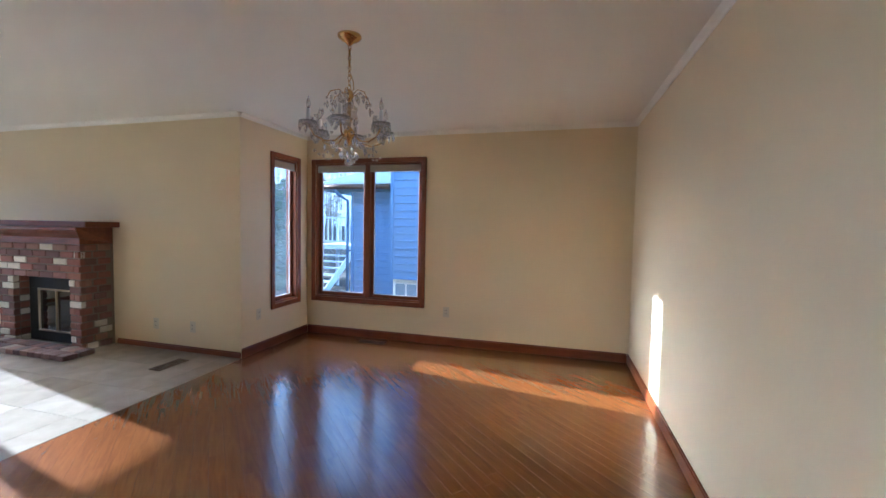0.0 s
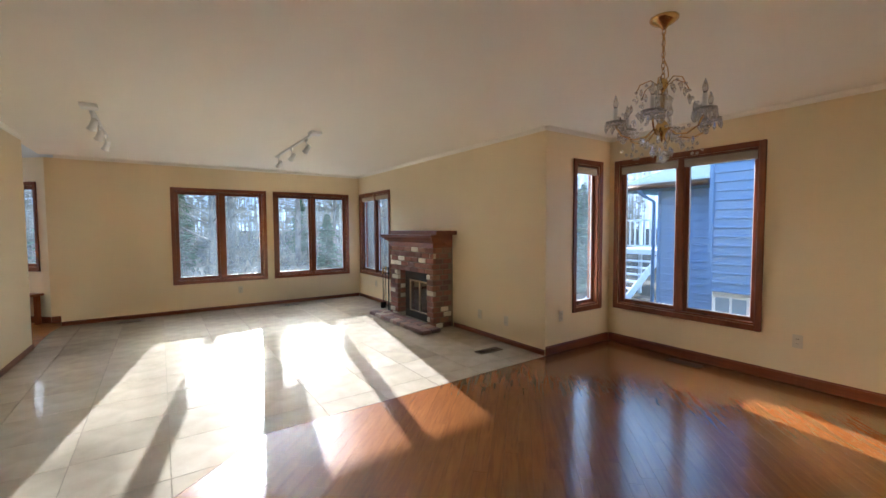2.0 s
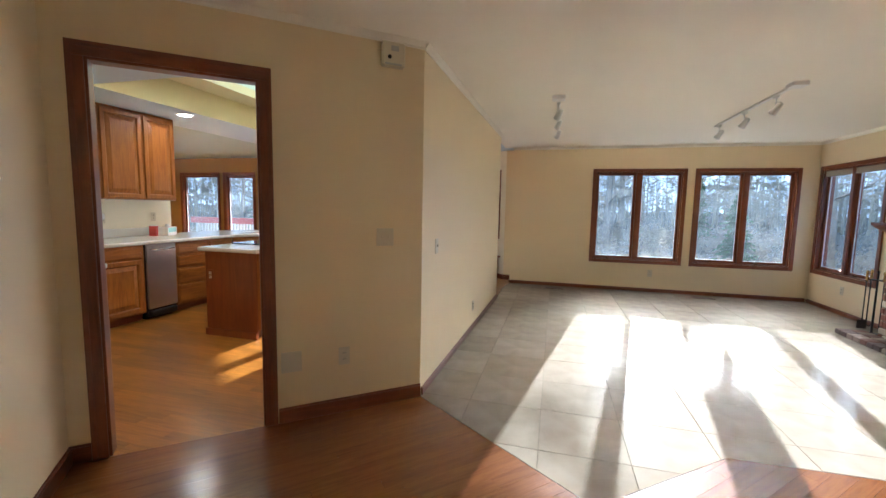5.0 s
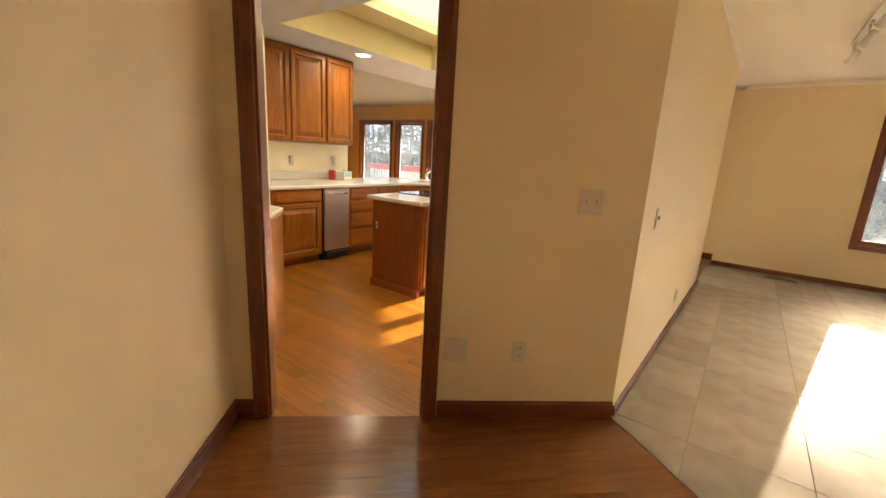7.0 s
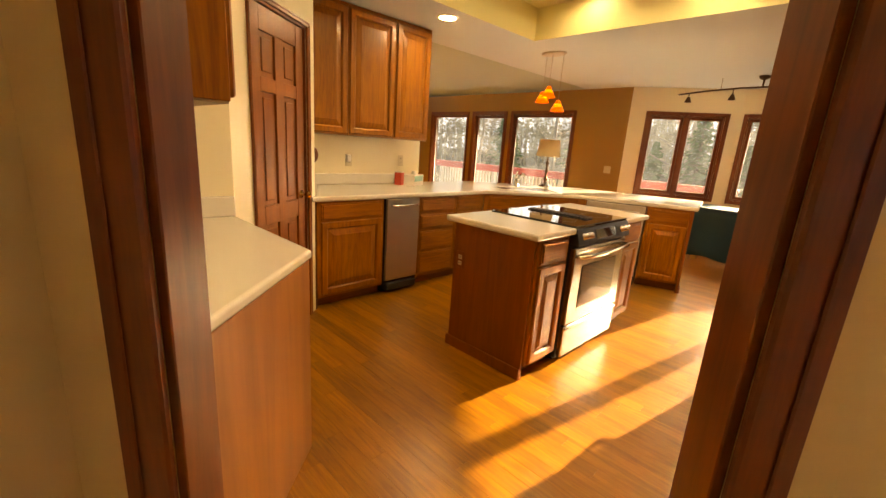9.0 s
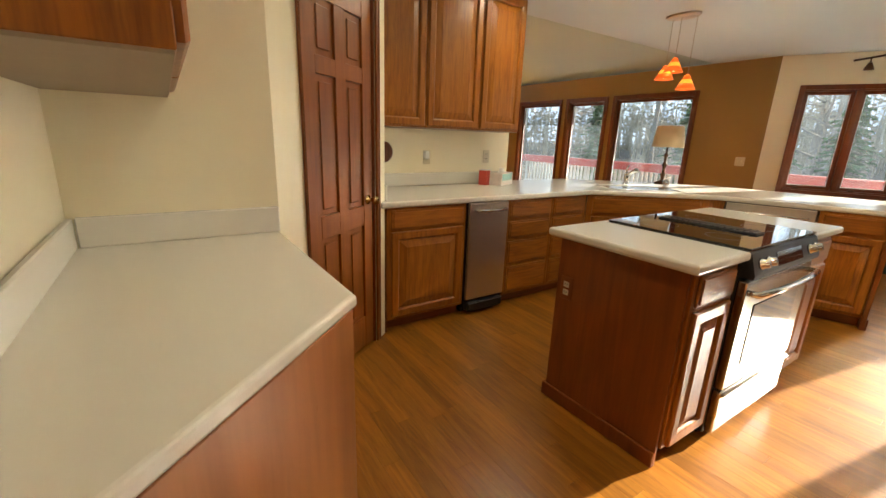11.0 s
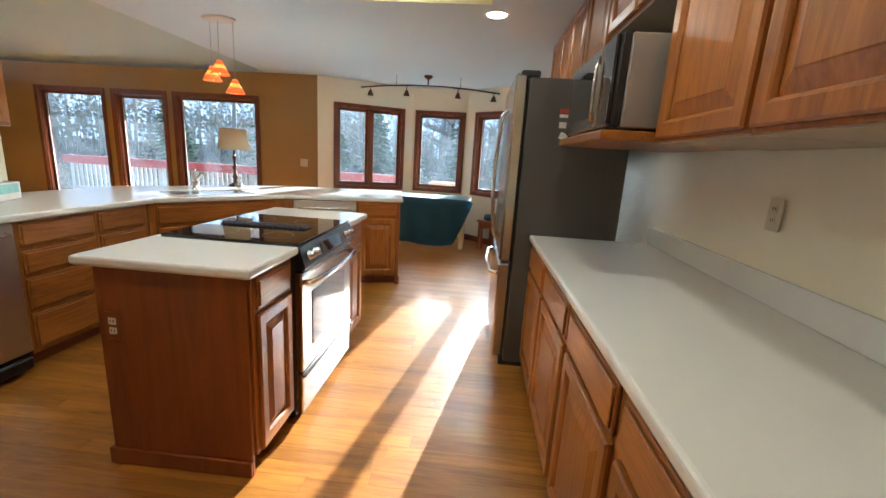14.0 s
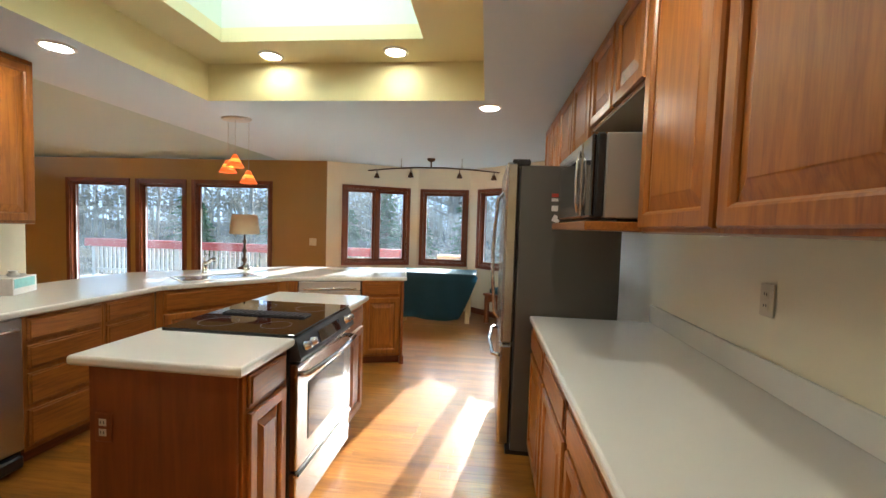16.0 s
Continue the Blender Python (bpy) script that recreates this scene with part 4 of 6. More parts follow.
track_light(2.90, 5.27, 7.12, (0.2, 0.55, 0.93))
track_light(1.00, 5.33, 6.75, (0.15, 0.5, 0.93))


def chime(m):
    r = root("door_chime", m, "cream wall-mounted chime box near the ceiling", "door chime")
    part("housing", B((-0.075, 0.075, 0.001, 0.05, -0.075, 0.075, 0.008)), PLATE, r)
    part("label_plate", B((-0.03, 0.02, 0.0505, 0.053, 0.018, 0.05, 0.001)), GREYW, r, "small dark printed label")
    bm = bmesh.new()
    lathe(bm, [(0.013, 0), (0.012, 0.004), (0.0, 0.005)], 14, T(0.03, 0.0505, -0.02) @ pose(0, 0, 0, -90, 0, 0))
    part("button", bm, BLACK, r)
    part("grille", B((-0.05, 0.06, 0.0505, 0.054, -0.068, -0.056, 0.002)), GREYW, r)


md, _ = along(*door_w)
chime(md @ T(DLEN - 1.725, 0, 2.315))
wall_plate(md @ T(DLEN - 1.685, 0, 1.155), "switch", 2)
wall_plate(md @ T(DLEN - 1.085, 0, 0.385), "blank")
wall_plate(md @ T(DLEN - 1.41, 0, 0.38), "outlet")
ml, _ = along(*left_w)
wall_plate(ml @ T(7.35 - 4.20, 0, 1.06), "switch")
wall_plate(ml @ T(7.35 - 5.62, 0, 0.27), "outlet")
mf, _ = along(*fire_w)
wall_plate(mf @ T(4.82 - 3.73, 0, 0.27), "outlet")
wall_plate(mf @ T(4.33 - 3.73, 0, 0.27), "outlet")
wall_plate(mf @ T(7.9 - 3.73, 0, 0.33), "outlet")
mb, _ = along(*back_w)
wall_plate(mb @ T(4.83 - 2.60, 0, 0.32), "outlet")
me_, _ = along(*dine_w)
wall_plate(me_ @ T(1.94, 0, 0.385), "outlet")
mn, _ = along(*bump_w)
wall_plate(mn @ T(0.88, 0, 0.40), "outlet")


def floor_vent(x, y, rz):
    r = root("floor_vent", pose(x, y, 0, 0, 0, rz), "dark bronze floor register with slots", "floor vent", "floor registers")
    part("frame", B((-0.16, 0.16, -0.065, -0.05, 0.001, 0.007, 0.002), (-0.16, 0.16, 0.05, 0.065, 0.001, 0.007, 0.002), (-0.16, -0.145, -0.05, 0.05, 0.001, 0.007, 0.002), (0.145, 0.16, -0.05, 0.05, 0.001, 0.007, 0.002)), BRONZE, r)
    # Dark sheet in place of the shaded duct below the slats.
    part("backing", B((-0.145, 0.145, -0.05, 0.05, 0.0005, 0.002)), DARKH, r)
    for i in range(12):
        x0 = -0.14 + i * 0.0245
        part("slat", B((x0, x0 + 0.012, -0.05, 0.05, 0.002, 0.006)), BRONZE, r)


floor_vent(4.46, 4.22, 0)
floor_vent(3.35, 8.45, 0)
floor_vent(1.05, 8.45, 0)
floor_vent(5.78, 2.75, 90)


# ---- things: kitchen ----
def raised_front(parent, x0, x1, z0, z1, name="door", material=None, pull=False, y=0.0):
    """A raised-panel cabinet front standing proud of the face at y."""
    w, h = x1 - x0, z1 - z0
    k = min(0.058, w * 0.22, h * 0.28)
    t = 0.019
    mtl = material or OAK
    if h < 0.24:      # slab drawer front with a moulded edge
        bm = B((x0, x1, y + 0.001, y + t * 0.6, z0, z1, 0.003), (x0 + 0.012, x1 - 0.012, y + t * 0.6, y + t, z0 + 0.012, z1 - 0.012, 0.006))
        return part(name, bm, OAKX if material is None else material, parent)
    bm = bmesh.new()
    loops = []
    for ins_, yy in ((0, 0.001), (0, t - 0.007), (0.006, t), (k - 0.012, t), (k - 0.006, t - 0.004), (k, t - 0.012), (k, 0.001)):
        loops.append([bm.verts.new((a, y + yy, b)) for a, b in ((x0 + ins_, z0 + ins_), (x1 - ins_, z0 + ins_), (x1 - ins_, z1 - ins_), (x0 + ins_, z1 - ins_))])
    for a, b in zip(loops, loops[1:]):
        for i in range(4):
            bm.faces.new((a[i], a[(i + 1) % 4], b[(i + 1) % 4], b[i]))
    d = part(name, bm, mtl, parent)
    bm = bmesh.new()
    r0 = [(x0 + k, z0 + k), (x1 - k, z0 + k), (x1 - k, z1 - k), (x0 + k, z1 - k)]
    g = min(0.045, w * 0.12)
    lo = [bm.verts.new((a, y + 0.0025, b)) for a, b in r0]
    ins = [(x0 + k + g, z0 + k + g), (x1 - k - g, z0 + k + g), (x1 - k - g, z1 - k - g), (x0 + k + g, z1 - k - g)]
    hi = [bm.verts.new((a, y + 0.015, b)) for a, b in ins]
    hi2 = [bm.verts.new((a, y + 0.017, b)) for a, b in [(ins[0][0] + 0.004, ins[0][1] + 0.004), (ins[1][0] - 0.004, ins[1][1] + 0.004), (ins[2][0] - 0.004, ins[2][1] - 0.004), (ins[3][0] + 0.004, ins[3][1] - 0.004)]]
    for a, b in ((lo, hi), (hi, hi2)):
        for i in range(4):
            bm.faces.new((a[i], a[(i + 1) % 4], b[(i + 1) % 4], b[i]))
    bm.faces.new(hi2)
    part("panel", bm, mtl, d)
    return d


def base_unit(m, w, fronts, label, depth=0.60, group="base cabinets", toe=True, body_mat=None, name="base_cabinet"):
    """m: left foot of the front face, x along the run, y out of the front. fronts: (x0, x1, z0, z1) as shares of width and metres."""
    r = root(name, m, label, "cabinet", group)
    z0 = 0.09 if toe else 0.0
    part("body", B((0.001, w - 0.001, -depth, 0.0, z0, 0.874, 0.002)), body_mat or OAK, r)
    if toe:
        part("toe_kick", B((0.001, w - 0.001, -depth, -0.065, 0.002, 0.09)), TRIMX, r)
    for x0, x1, a, b in fronts:
        raised_front(r, x0, x1, a, b, "drawer" if b - a < 0.24 else "door")
    return r


def upper_unit(m, w, z0, z1, doors, label, depth=0.32, group="wall cabinets"):
    r = root("wall_cabinet", m, label, "cabinet", group)
    part("body", B((0.001, w - 0.001, -depth, 0.0, z0, z1, 0.002)), OAK, r)
    part("underside", B((0.004, w - 0.004, -depth + 0.002, -0.004, z0 - 0.006, z0 - 0.0005)), UNDER, r, "pale unstained cabinet underside")
    for i in range(doors):
        d = raised_front(r, w * i / doors + 0.012, w * (i + 1) / doors - 0.012, z0 + 0.012, z1 - 0.03)
    return r


def worktop(pts, label, splash=()):
    r = root("worktop", T(0, 0, 0), label, "worktop")
    bm = bmesh.new()
    prism(bm, pts, 0.875, 0.915, 0.012)
    part("slab", bm, COUNTER, r)
    for p, q, a, b in splash:
        m, ln = along(p, q)
        part("backsplash", B((a, ln - b, 0.001, 0.021, 0.916, 1.02, 0.004)), COUNTER, r, m=m)
    return r


# run on the left wall: front face x = -3.46, from north to south
mL, _ = along((-3.46, 6.06), (-3.46, 4.10))
def at_y(y):
    return 6.06 - y
base_unit(mL @ T(at_y(4.73), 0, 0), 0.63, [(0.03, 0.60, 0.725, 0.855), (0.03, 0.60, 0.115, 0.71)], "stained oak base cabinet with a drawer and raised door")
DR4 = [(0.725, 0.855), (0.565, 0.70), (0.355, 0.54), (0.115, 0.33)]
base_unit(mL @ T(at_y(5.62), 0, 0), 0.49, [(0.02, 0.47, a, c) for a, c in DR4], "stained oak base cabinet with four drawers")
base_unit(mL @ T(at_y(6.06), 0, 0), 0.44, [(0.05, 0.42, a, c) for a, c in DR4], "stained oak base cabinet with four drawers")


def compactor(m, w):
    r = root("trash_compactor", m, "narrow brushed steel compactor built in under the worktop", "trash compactor")
    part("body", B((0.004, w - 0.004, -0.58, -0.001, 0.06, 0.872)), BLACK, r)
    part("front_panel", B((0.006, w - 0.006, 0.0, 0.028, 0.125, 0.868, 0.005)), COMPS, r, "brushed steel front panel")
    part("foot_pedal", B((0.02, w - 0.02, -0.05, 0.045, 0.03, 0.105, 0.012)), BLACK, r, "black plastic foot pedal")
    part("foot", B((0.02, w - 0.02, -0.5, -0.06, 0.0, 0.06)), BLACK, r)
    bm = bmesh.new()
    tube(bm, [(0.05, 0.028, 0.815), (0.055, 0.06, 0.815), (w / 2, 0.068, 0.812), (w - 0.055, 0.06, 0.815), (w - 0.05, 0.028, 0.815)], 0.010)
    part("handle", bm, CHROME, r)


compactor(mL @ T(at_y(5.12), 0, 0), 0.38)
# corner sink unit and peninsula
P1, P2, P3 = (-1.74, 7.30), (-2.80, 6.93), (-3.46, 6.07)
mS, lS = along(P2, P3)
base_unit(mS, lS, [(0.10, lS - 0.05, 0.70, 0.855), (0.10, lS / 2 + 0.02, 0.115, 0.68), (lS / 2 + 0.03, lS - 0.05, 0.115, 0.68)], "stained oak corner sink cabinet", depth=0.52)
mP, lP = along(P1, P2)
base_unit(mP, 0.42, [(0.03, 0.39, 0.725, 0.855), (0.03, 0.39, 0.115, 0.70)], "stained oak end cabinet of the peninsula", depth=0.62)


def dishwasher(m, w):
    r = root("dishwasher", m, "brushed steel dishwasher under the peninsula worktop", "dishwasher")
    part("body", B((0.003, w - 0.003, -0.58, -0.001, 0.0, 0.873)), BLACK, r)
    part("front_panel", B((0.004, w - 0.004, 0, 0.022, 0.10, 0.775, 0.004)), PANELS, r)
    part("control_strip", B((0.004, w - 0.004, 0, 0.022, 0.78, 0.868, 0.004)), PANELS, r)
    bm = bmesh.new()
    tube(bm, [(0.05, 0.02, 0.80), (0.055, 0.055, 0.80), (w - 0.055, 0.055, 0.80), (w - 0.05, 0.02, 0.80)], 0.010)
    part("handle", bm, CHROME, r)


dishwasher(mP @ T(0.43, 0, 0), 0.60)
base_unit(mP @ T(1.035, 0, 0), lP - 1.035, [], "narrow oak filler cabinet of the peninsula", depth=0.52, name="filler_cabinet")
me1, l1 = along((-1.92, 7.90), (-1.725, 7.28))
bm = B((0.0, l1, -0.03, 0.0, 0.002, 0.874, 0.002), (0.0, l1, 0.0005, 0.012, 0.003, 0.09, 0.002))
tagged(part("end_panel", bm, CHERRY, m=me1), "red-brown veneer end panel of the peninsula", "panel")
bk, lk = along((-3.30, 7.42), (-1.94, 7.88))
tagged(part("back_panel", B((0.0, lk, -0.02, 0, 0.002, 0.874, 0.002)), CHERRY, m=bk), "red-brown veneer back panel of the peninsula", "panel")
bk, lk = along((-4.18, 6.40), (-3.32, 7.40))
tagged(part("back_panel", B((0.0, lk, -0.02, 0, 0.002, 0.874, 0.002)), CHERRY, m=bk), "red-brown veneer back panel behind the sink", "panel")
worktop([(-4.195, 4.095), (-3.425, 4.05), (-3.42, 6.08), (-2.78, 6.92), (-1.70, 7.30), (-1.89, 8.22), (-3.25, 7.86), (-4.32, 6.72), (-4.32, 5.757), (-4.195, 5.757)],
        "long white solid worktop bending round the sink", [((-4.2, 5.74), (-4.2, 4.095), 0.0, 0.001), ((-4.18, 4.09), (-3.47, 4.09), 0.022, 0.0)])
mW, _ = along((-3.88, 5.56), (-3.88, 4.10))
for i, (y1, w, n) in enumerate(((5.56, 0.44, 1), (5.12, 0.50, 1), (4.62, 0.51, 1))):
    upper_unit(mW @ T(5.56 - y1, 0, 0), w, 1.385, 2.432, n, "tall stained oak wall cabinet with a raised door", depth=0.318)

# island with the range
def island():
    m, _ = along((-1.79, 6.06), (-1.79, 4.55))
    base_unit(m @ T(1.16, 0, 0), 0.345, [(0.03, 0.32, 0.725, 0.855), (0.03, 0.32, 0.10, 0.705)], "stained oak island cabinet with a drawer and narrow door", depth=0.60, group="island cabinets")
    base_unit(m @ T(0.0, 0, 0), 0.375, [(0.03, 0.345, 0.725, 0.855), (0.03, 0.345, 0.10, 0.705)], "stained oak island cabinet beside the range", depth=0.60, group="island cabinets")
    r = root("island_panel", T(0, 0, 0), "red-brown veneer island end panel with a base moulding", "panel")
    part("panel_face", B((-2.41, -1.80, 4.535, 4.552, 0.002, 0.874, 0.002)), CHERRY, r)
    part("base_moulding", B((-2.425, -1.80, 4.522, 4.5345, 0.002, 0.075, 0.003)), CHERRY, r)
    r = root("island_panel", T(0, 0, 0), "red-brown veneer island back panel", "panel")
    part("panel_face", B((-2.41, -2.397, 4.555, 6.06, 0.002, 0.874, 0.002)), CHERRY, r)
    part("base_moulding", B((-2.425, -2.4105, 4.523, 6.06, 0.002, 0.075, 0.003)), CHERRY, r)
    worktop([(-2.465, 4.50), (-1.755, 4.49), (-1.755, 4.905), (-2.435, 4.905), (-2.435, 5.683), (-1.755, 5.683), (-1.755, 6.10), (-2.465, 6.10)], "white solid island worktop round the cooktop")
    wall_plate(pose(-2.345, 4.535, 0.63, 0, 0, 180), "outlet", 1, CHERRY)


island()


def kitchen_range(m):
    w = 0.765
    r = root("kitchen_range", m, "slide-in steel electric range with a black glass cooktop", "range")
    part("body", B((0.003, w - 0.003, -0.605, 0.0, 0.03, 0.873, 0.003)), BLACK, r)
    top = part("cooktop", B((0.004, w - 0.004, -0.645, 0.025, 0.9165, 0.925, 0.003), (0.004, w - 0.004, -0.64, 0.02, 0.874, 0.9164)), BGLASS, r, "glossy black glass cooktop")
    for cx, cy, rr in ((0.17, -0.15, 0.095), (0.17, -0.46, 0.075), (0.60, -0.15, 0.075), (0.60, -0.46, 0.095)):
        bm = bmesh.new()
        lathe(bm, [(rr, 0.9252), (rr, 0.9256), (rr - 0.002, 0.9256), (rr - 0.002, 0.9252)], 32, T(cx, cy, 0), False)
        part("burner_ring", bm, MWCASE, top, "thin grey printed burner ring")
    part("vent_grille", B((0.335, 0.43, -0.56, -0.08, 0.926, 0.934, 0.003), *[(0.345, 0.42, -0.55 + i * 0.029, -0.54 + i * 0.029, 0.934, 0.938) for i in range(16)]), BLACK, top, "black downdraft vent grille")
    bm = bmesh.new()
    prof = [(0.0, 0.80), (0.055, 0.80), (0.058, 0.815), (0.03, 0.905), (0.0, 0.915)]
    a, b = [bm.verts.new((0.004, y, z)) for y, z in prof], [bm.verts.new((w - 0.004, y, z)) for y, z in prof]
    for i in range(5):
        bm.faces.new((a[i], a[(i + 1) % 5], b[(i + 1) % 5], b[i]))
    bm.faces.new(a), bm.faces.new(b)
    cp = part("control_panel", bm, BLACK, r, "sloping black control panel")
    tilt = T(0, 0.046, 0.858) @ pose(0, 0, 0, -72, 0, 0)
    for x in (0.07, 0.14, 0.625, 0.695):
        bm = bmesh.new()
        lathe(bm, [(0.024, 0.0), (0.024, 0.008), (0.019, 0.012), (0.017, 0.032), (0.0, 0.034)], 16, T(x, 0, 0) @ tilt)
        kn = part("knob", bm, CHROME, cp, "chrome knob")
    part("display", B((0.24, 0.53, -0.03, 0.03, 0.001, 0.004)), BGLASS, cp, "dark glass display", m=tilt)
    dr = part("oven_door", B((0.006, w - 0.006, 0.0, 0.038, 0.27, 0.785, 0.006)), STEEL, r, "brushed steel oven door")
    part("oven_window", B((0.13, w - 0.13, 0.0385, 0.041, 0.37, 0.66, 0.004)), BGLASS, dr, "dark oven window")
    bm = bmesh.new()
    tube(bm, [(0.03, 0.038, 0.735), (0.035, 0.075, 0.735), (0.2, 0.092, 0.735), (w / 2, 0.098, 0.735), (w - 0.2, 0.092, 0.735), (w - 0.035, 0.075, 0.735), (w - 0.03, 0.038, 0.735)], 0.014)
    part("door_handle", bm, CHROME, dr)
    dw = part("storage_drawer", B((0.006, w - 0.006, 0.0, 0.036, 0.045, 0.258, 0.006)), STEEL, r)
    part("drawer_lip", B((0.006, w - 0.006, 0.03, 0.05, 0.235, 0.256, 0.008)), CHROME, dw)
    part("foot", B((0.03, w - 0.03, -0.58, -0.03, 0.0, 0.03)), BLACK, r)


mI, _ = along((-1.785, 5.675), (-1.785, 4.9))
kitchen_range(mI)

# run on the right wall: front face x = -0.585
mR, _ = along((-0.585, 3.42), (-0.585, 5.68))
y0 = 3.46
for w, two in ((0.55, False), (0.55, False), (0.56, False), (0.55, False)):
    base_unit(mR @ T(y0 - 3.42, 0, 0), w, [(0.025, w - 0.025, 0.715, 0.855), (0.025, w - 0.025, 0.115, 0.695)], "stained oak base cabinet with a drawer and raised door", depth=0.06 if y0 < 3.5 else 0.30)
    y0 += w
worktop([(-0.612, 3.353), (KX - 0.002, 3.953), (KX + 0.03, 5.685), (-0.612, 5.685)], "white solid worktop along the wall",
        [((KX, 3.958), (KX + 0.034, 5.685), 0.0, 0.0), ((-0.60, 3.363), (KX - 0.002, 3.951), 0.0, 0.008)])
mU, _ = along((-0.335, 3.0), (-0.335, 7.6))
upper_unit(mU @ T(1.185, 0, 0), 0.515, 1.45, 2.432, 1, "tall stained oak wall cabinet with a raised door", depth=0.40)
r = root("wall_cabinet", T(0, 0, 0), "tall stained oak wall cabinet in the angled corner", "cabinet", "wall cabinets")
bm = bmesh.new()
prism(bm, [(-0.335, 3.645), (-0.31, 3.66), (0.06, 3.985), (0.06, 4.184), (-0.335, 4.184)], 1.45, 2.432)
part("body", bm, OAK, r)
bm = bmesh.new()
prism(bm, [(-0.33, 3.66), (-0.30, 3.685), (0.05, 3.99), (0.05, 4.18), (-0.33, 4.18)], 1.444, 1.4495)
part("underside", bm, UNDER, r, "pale unstained cabinet underside")
fr = raised_front(r, 0.0, 0.515, 1.462, 2.402)
fr.matrix_basis = mU @ T(0.658, 0, 0)
bm = bmesh.new()
bx(bm, 0.640, 0.656, 0.0005, 0.012, 1.56, 1.62, 0.002), bx(bm, 0.640, 0.656, 0.0005, 0.012, 2.25, 2.31, 0.002)
part("hinge", bm, BRASS, r, "small brass hinges", m=mU)
upper_unit(mU @ T(1.70, 0, 0), 0.80, 2.0, 2.432, 2, "short oak wall cabinet above the microwave", depth=0.40)
upper_unit(mU @ T(2.502, 0, 0), 1.0, 1.9, 2.432, 2, "short oak wall cabinet above the fridge", depth=0.40)
upper_unit(mU @ T(3.504, 0, 0), 0.8, 1.43, 2.432, 2, "oak wall cabinet past the fridge", depth=0.40)
sh = root("microwave_shelf", mU @ T(1.702, 0, 0), "stained oak shelf carrying the microwave", "shelf")
part("board", B((0, 0.78, -0.40, 0.20, 1.45, 1.485, 0.004)), OAKX, sh)


def microwave(m):
    w, h = 0.70, 0.335
    r = root("microwave", m, "brushed steel microwave oven on the oak shelf", "microwave")
    part("case", B((0, w, -0.36, 0.16, 0.012, h, 0.006)), MWCASE, r)
    part("front_frame", B((0, w, 0.161, 0.195, 0.012, h, 0.008)), BLACK, r)
    d = part("door", B((0.16, w - 0.004, 0.196, 0.215, 0.016, h - 0.004, 0.008)), STEEL, r)
    part("window", B((0.22, w - 0.10, 0.2155, 0.218, 0.07, h - 0.07, 0.01)), BGLASS, d, "dark glass microwave window")
    part("control_panel", B((0.006, 0.155, 0.196, 0.212, 0.016, h - 0.004, 0.006)), BGLASS, r)
    bm = bmesh.new()
    tube(bm, [(0.20, 0.216, 0.04), (0.185, 0.226, 0.08), (0.178, 0.230, h / 2), (0.185, 0.226, h - 0.08), (0.20, 0.216, h - 0.04)], 0.007)
    part("door_handle", bm, CHROME, d)
    part("foot", B((0.04, w - 0.04, -0.3, 0.1, 0, 0.012)), BLACK, r)


microwave(mU @ T(1.735, -0.035, 1.4855))


def fridge(m):
    w, h = 0.90, 1.86
    r = root("refrigerator", m, "grey and steel french-door refrigerator with magnets on its side", "refrigerator")
    part("body", B((0, w, -0.62, 0.0, 0.03, h - 0.02, 0.006)), FRIDGE, r)
    for x0, x1, hx in ((0.003, w / 2 - 0.003, w / 2 - 0.05), (w / 2 + 0.003, w - 0.003, w / 2 + 0.05)):
        d = part("door", B((x0, x1, 0.008, 0.085, 0.72, h, 0.014)), STEEL, r, "brushed steel door")
        bm = bmesh.new()
        tube(bm, [(hx, 0.085, 0.80), (hx, 0.12, 0.84), (hx, 0.142, 1.1), (hx, 0.145, 1.25), (hx, 0.142, 1.4), (hx, 0.12, 1.66), (hx, 0.085, 1.70)], 0.013)
        part("handle", bm, CHROME, d)
    d = part("freezer_drawer", B((0.003, w - 0.003, 0.008, 0.085, 0.06, 0.712, 0.014)), STEEL, r, "brushed steel freezer drawer")
    bm = bmesh.new()
    tube(bm, [(0.06, 0.085, 0.63), (0.09, 0.13, 0.63), (w / 2, 0.15, 0.63), (w - 0.09, 0.13, 0.63), (w - 0.06, 0.085, 0.63)], 0.014)
    part("handle", bm, CHROME, d)
    part("hinge_cover", B((0.01, 0.09, -0.06, 0.05, h - 0.018, h + 0.02, 0.008)), BLACK, r)
    part("hinge_cover", B((w - 0.09, w - 0.01, -0.06, 0.05, h - 0.018, h + 0.02, 0.008)), BLACK, r)
    part("base_grille", B((0.01, w - 0.01, -0.55, 0.03, 0.0, 0.03)), BLACK, r)
    for y, z, a, b, mt, rot in ((-0.235, 1.66, 0.085, 0.022, REDC, 0), (-0.235, 1.632, 0.085, 0.018, PAPER, 0), (-0.215, 1.58, 0.042, 0.034, WHITEP, 0), (-0.225, 1.515, 0.045, 0.04, PAPER, 25)):
        mg = root("fridge_magnet", m @ T(-0.0005, y, z) @ pose(0, 0, 0, rot, 0, 0), "small printed magnet on the fridge side", "magnet", "fridge magnets")
        part("plate", B((-0.004, 0, -a / 2, a / 2, -b / 2, b / 2, 0.001)), mt, mg)


fr_m, _ = along((-0.70, 5.715), (-0.70, 6.615))
fridge(fr_m)

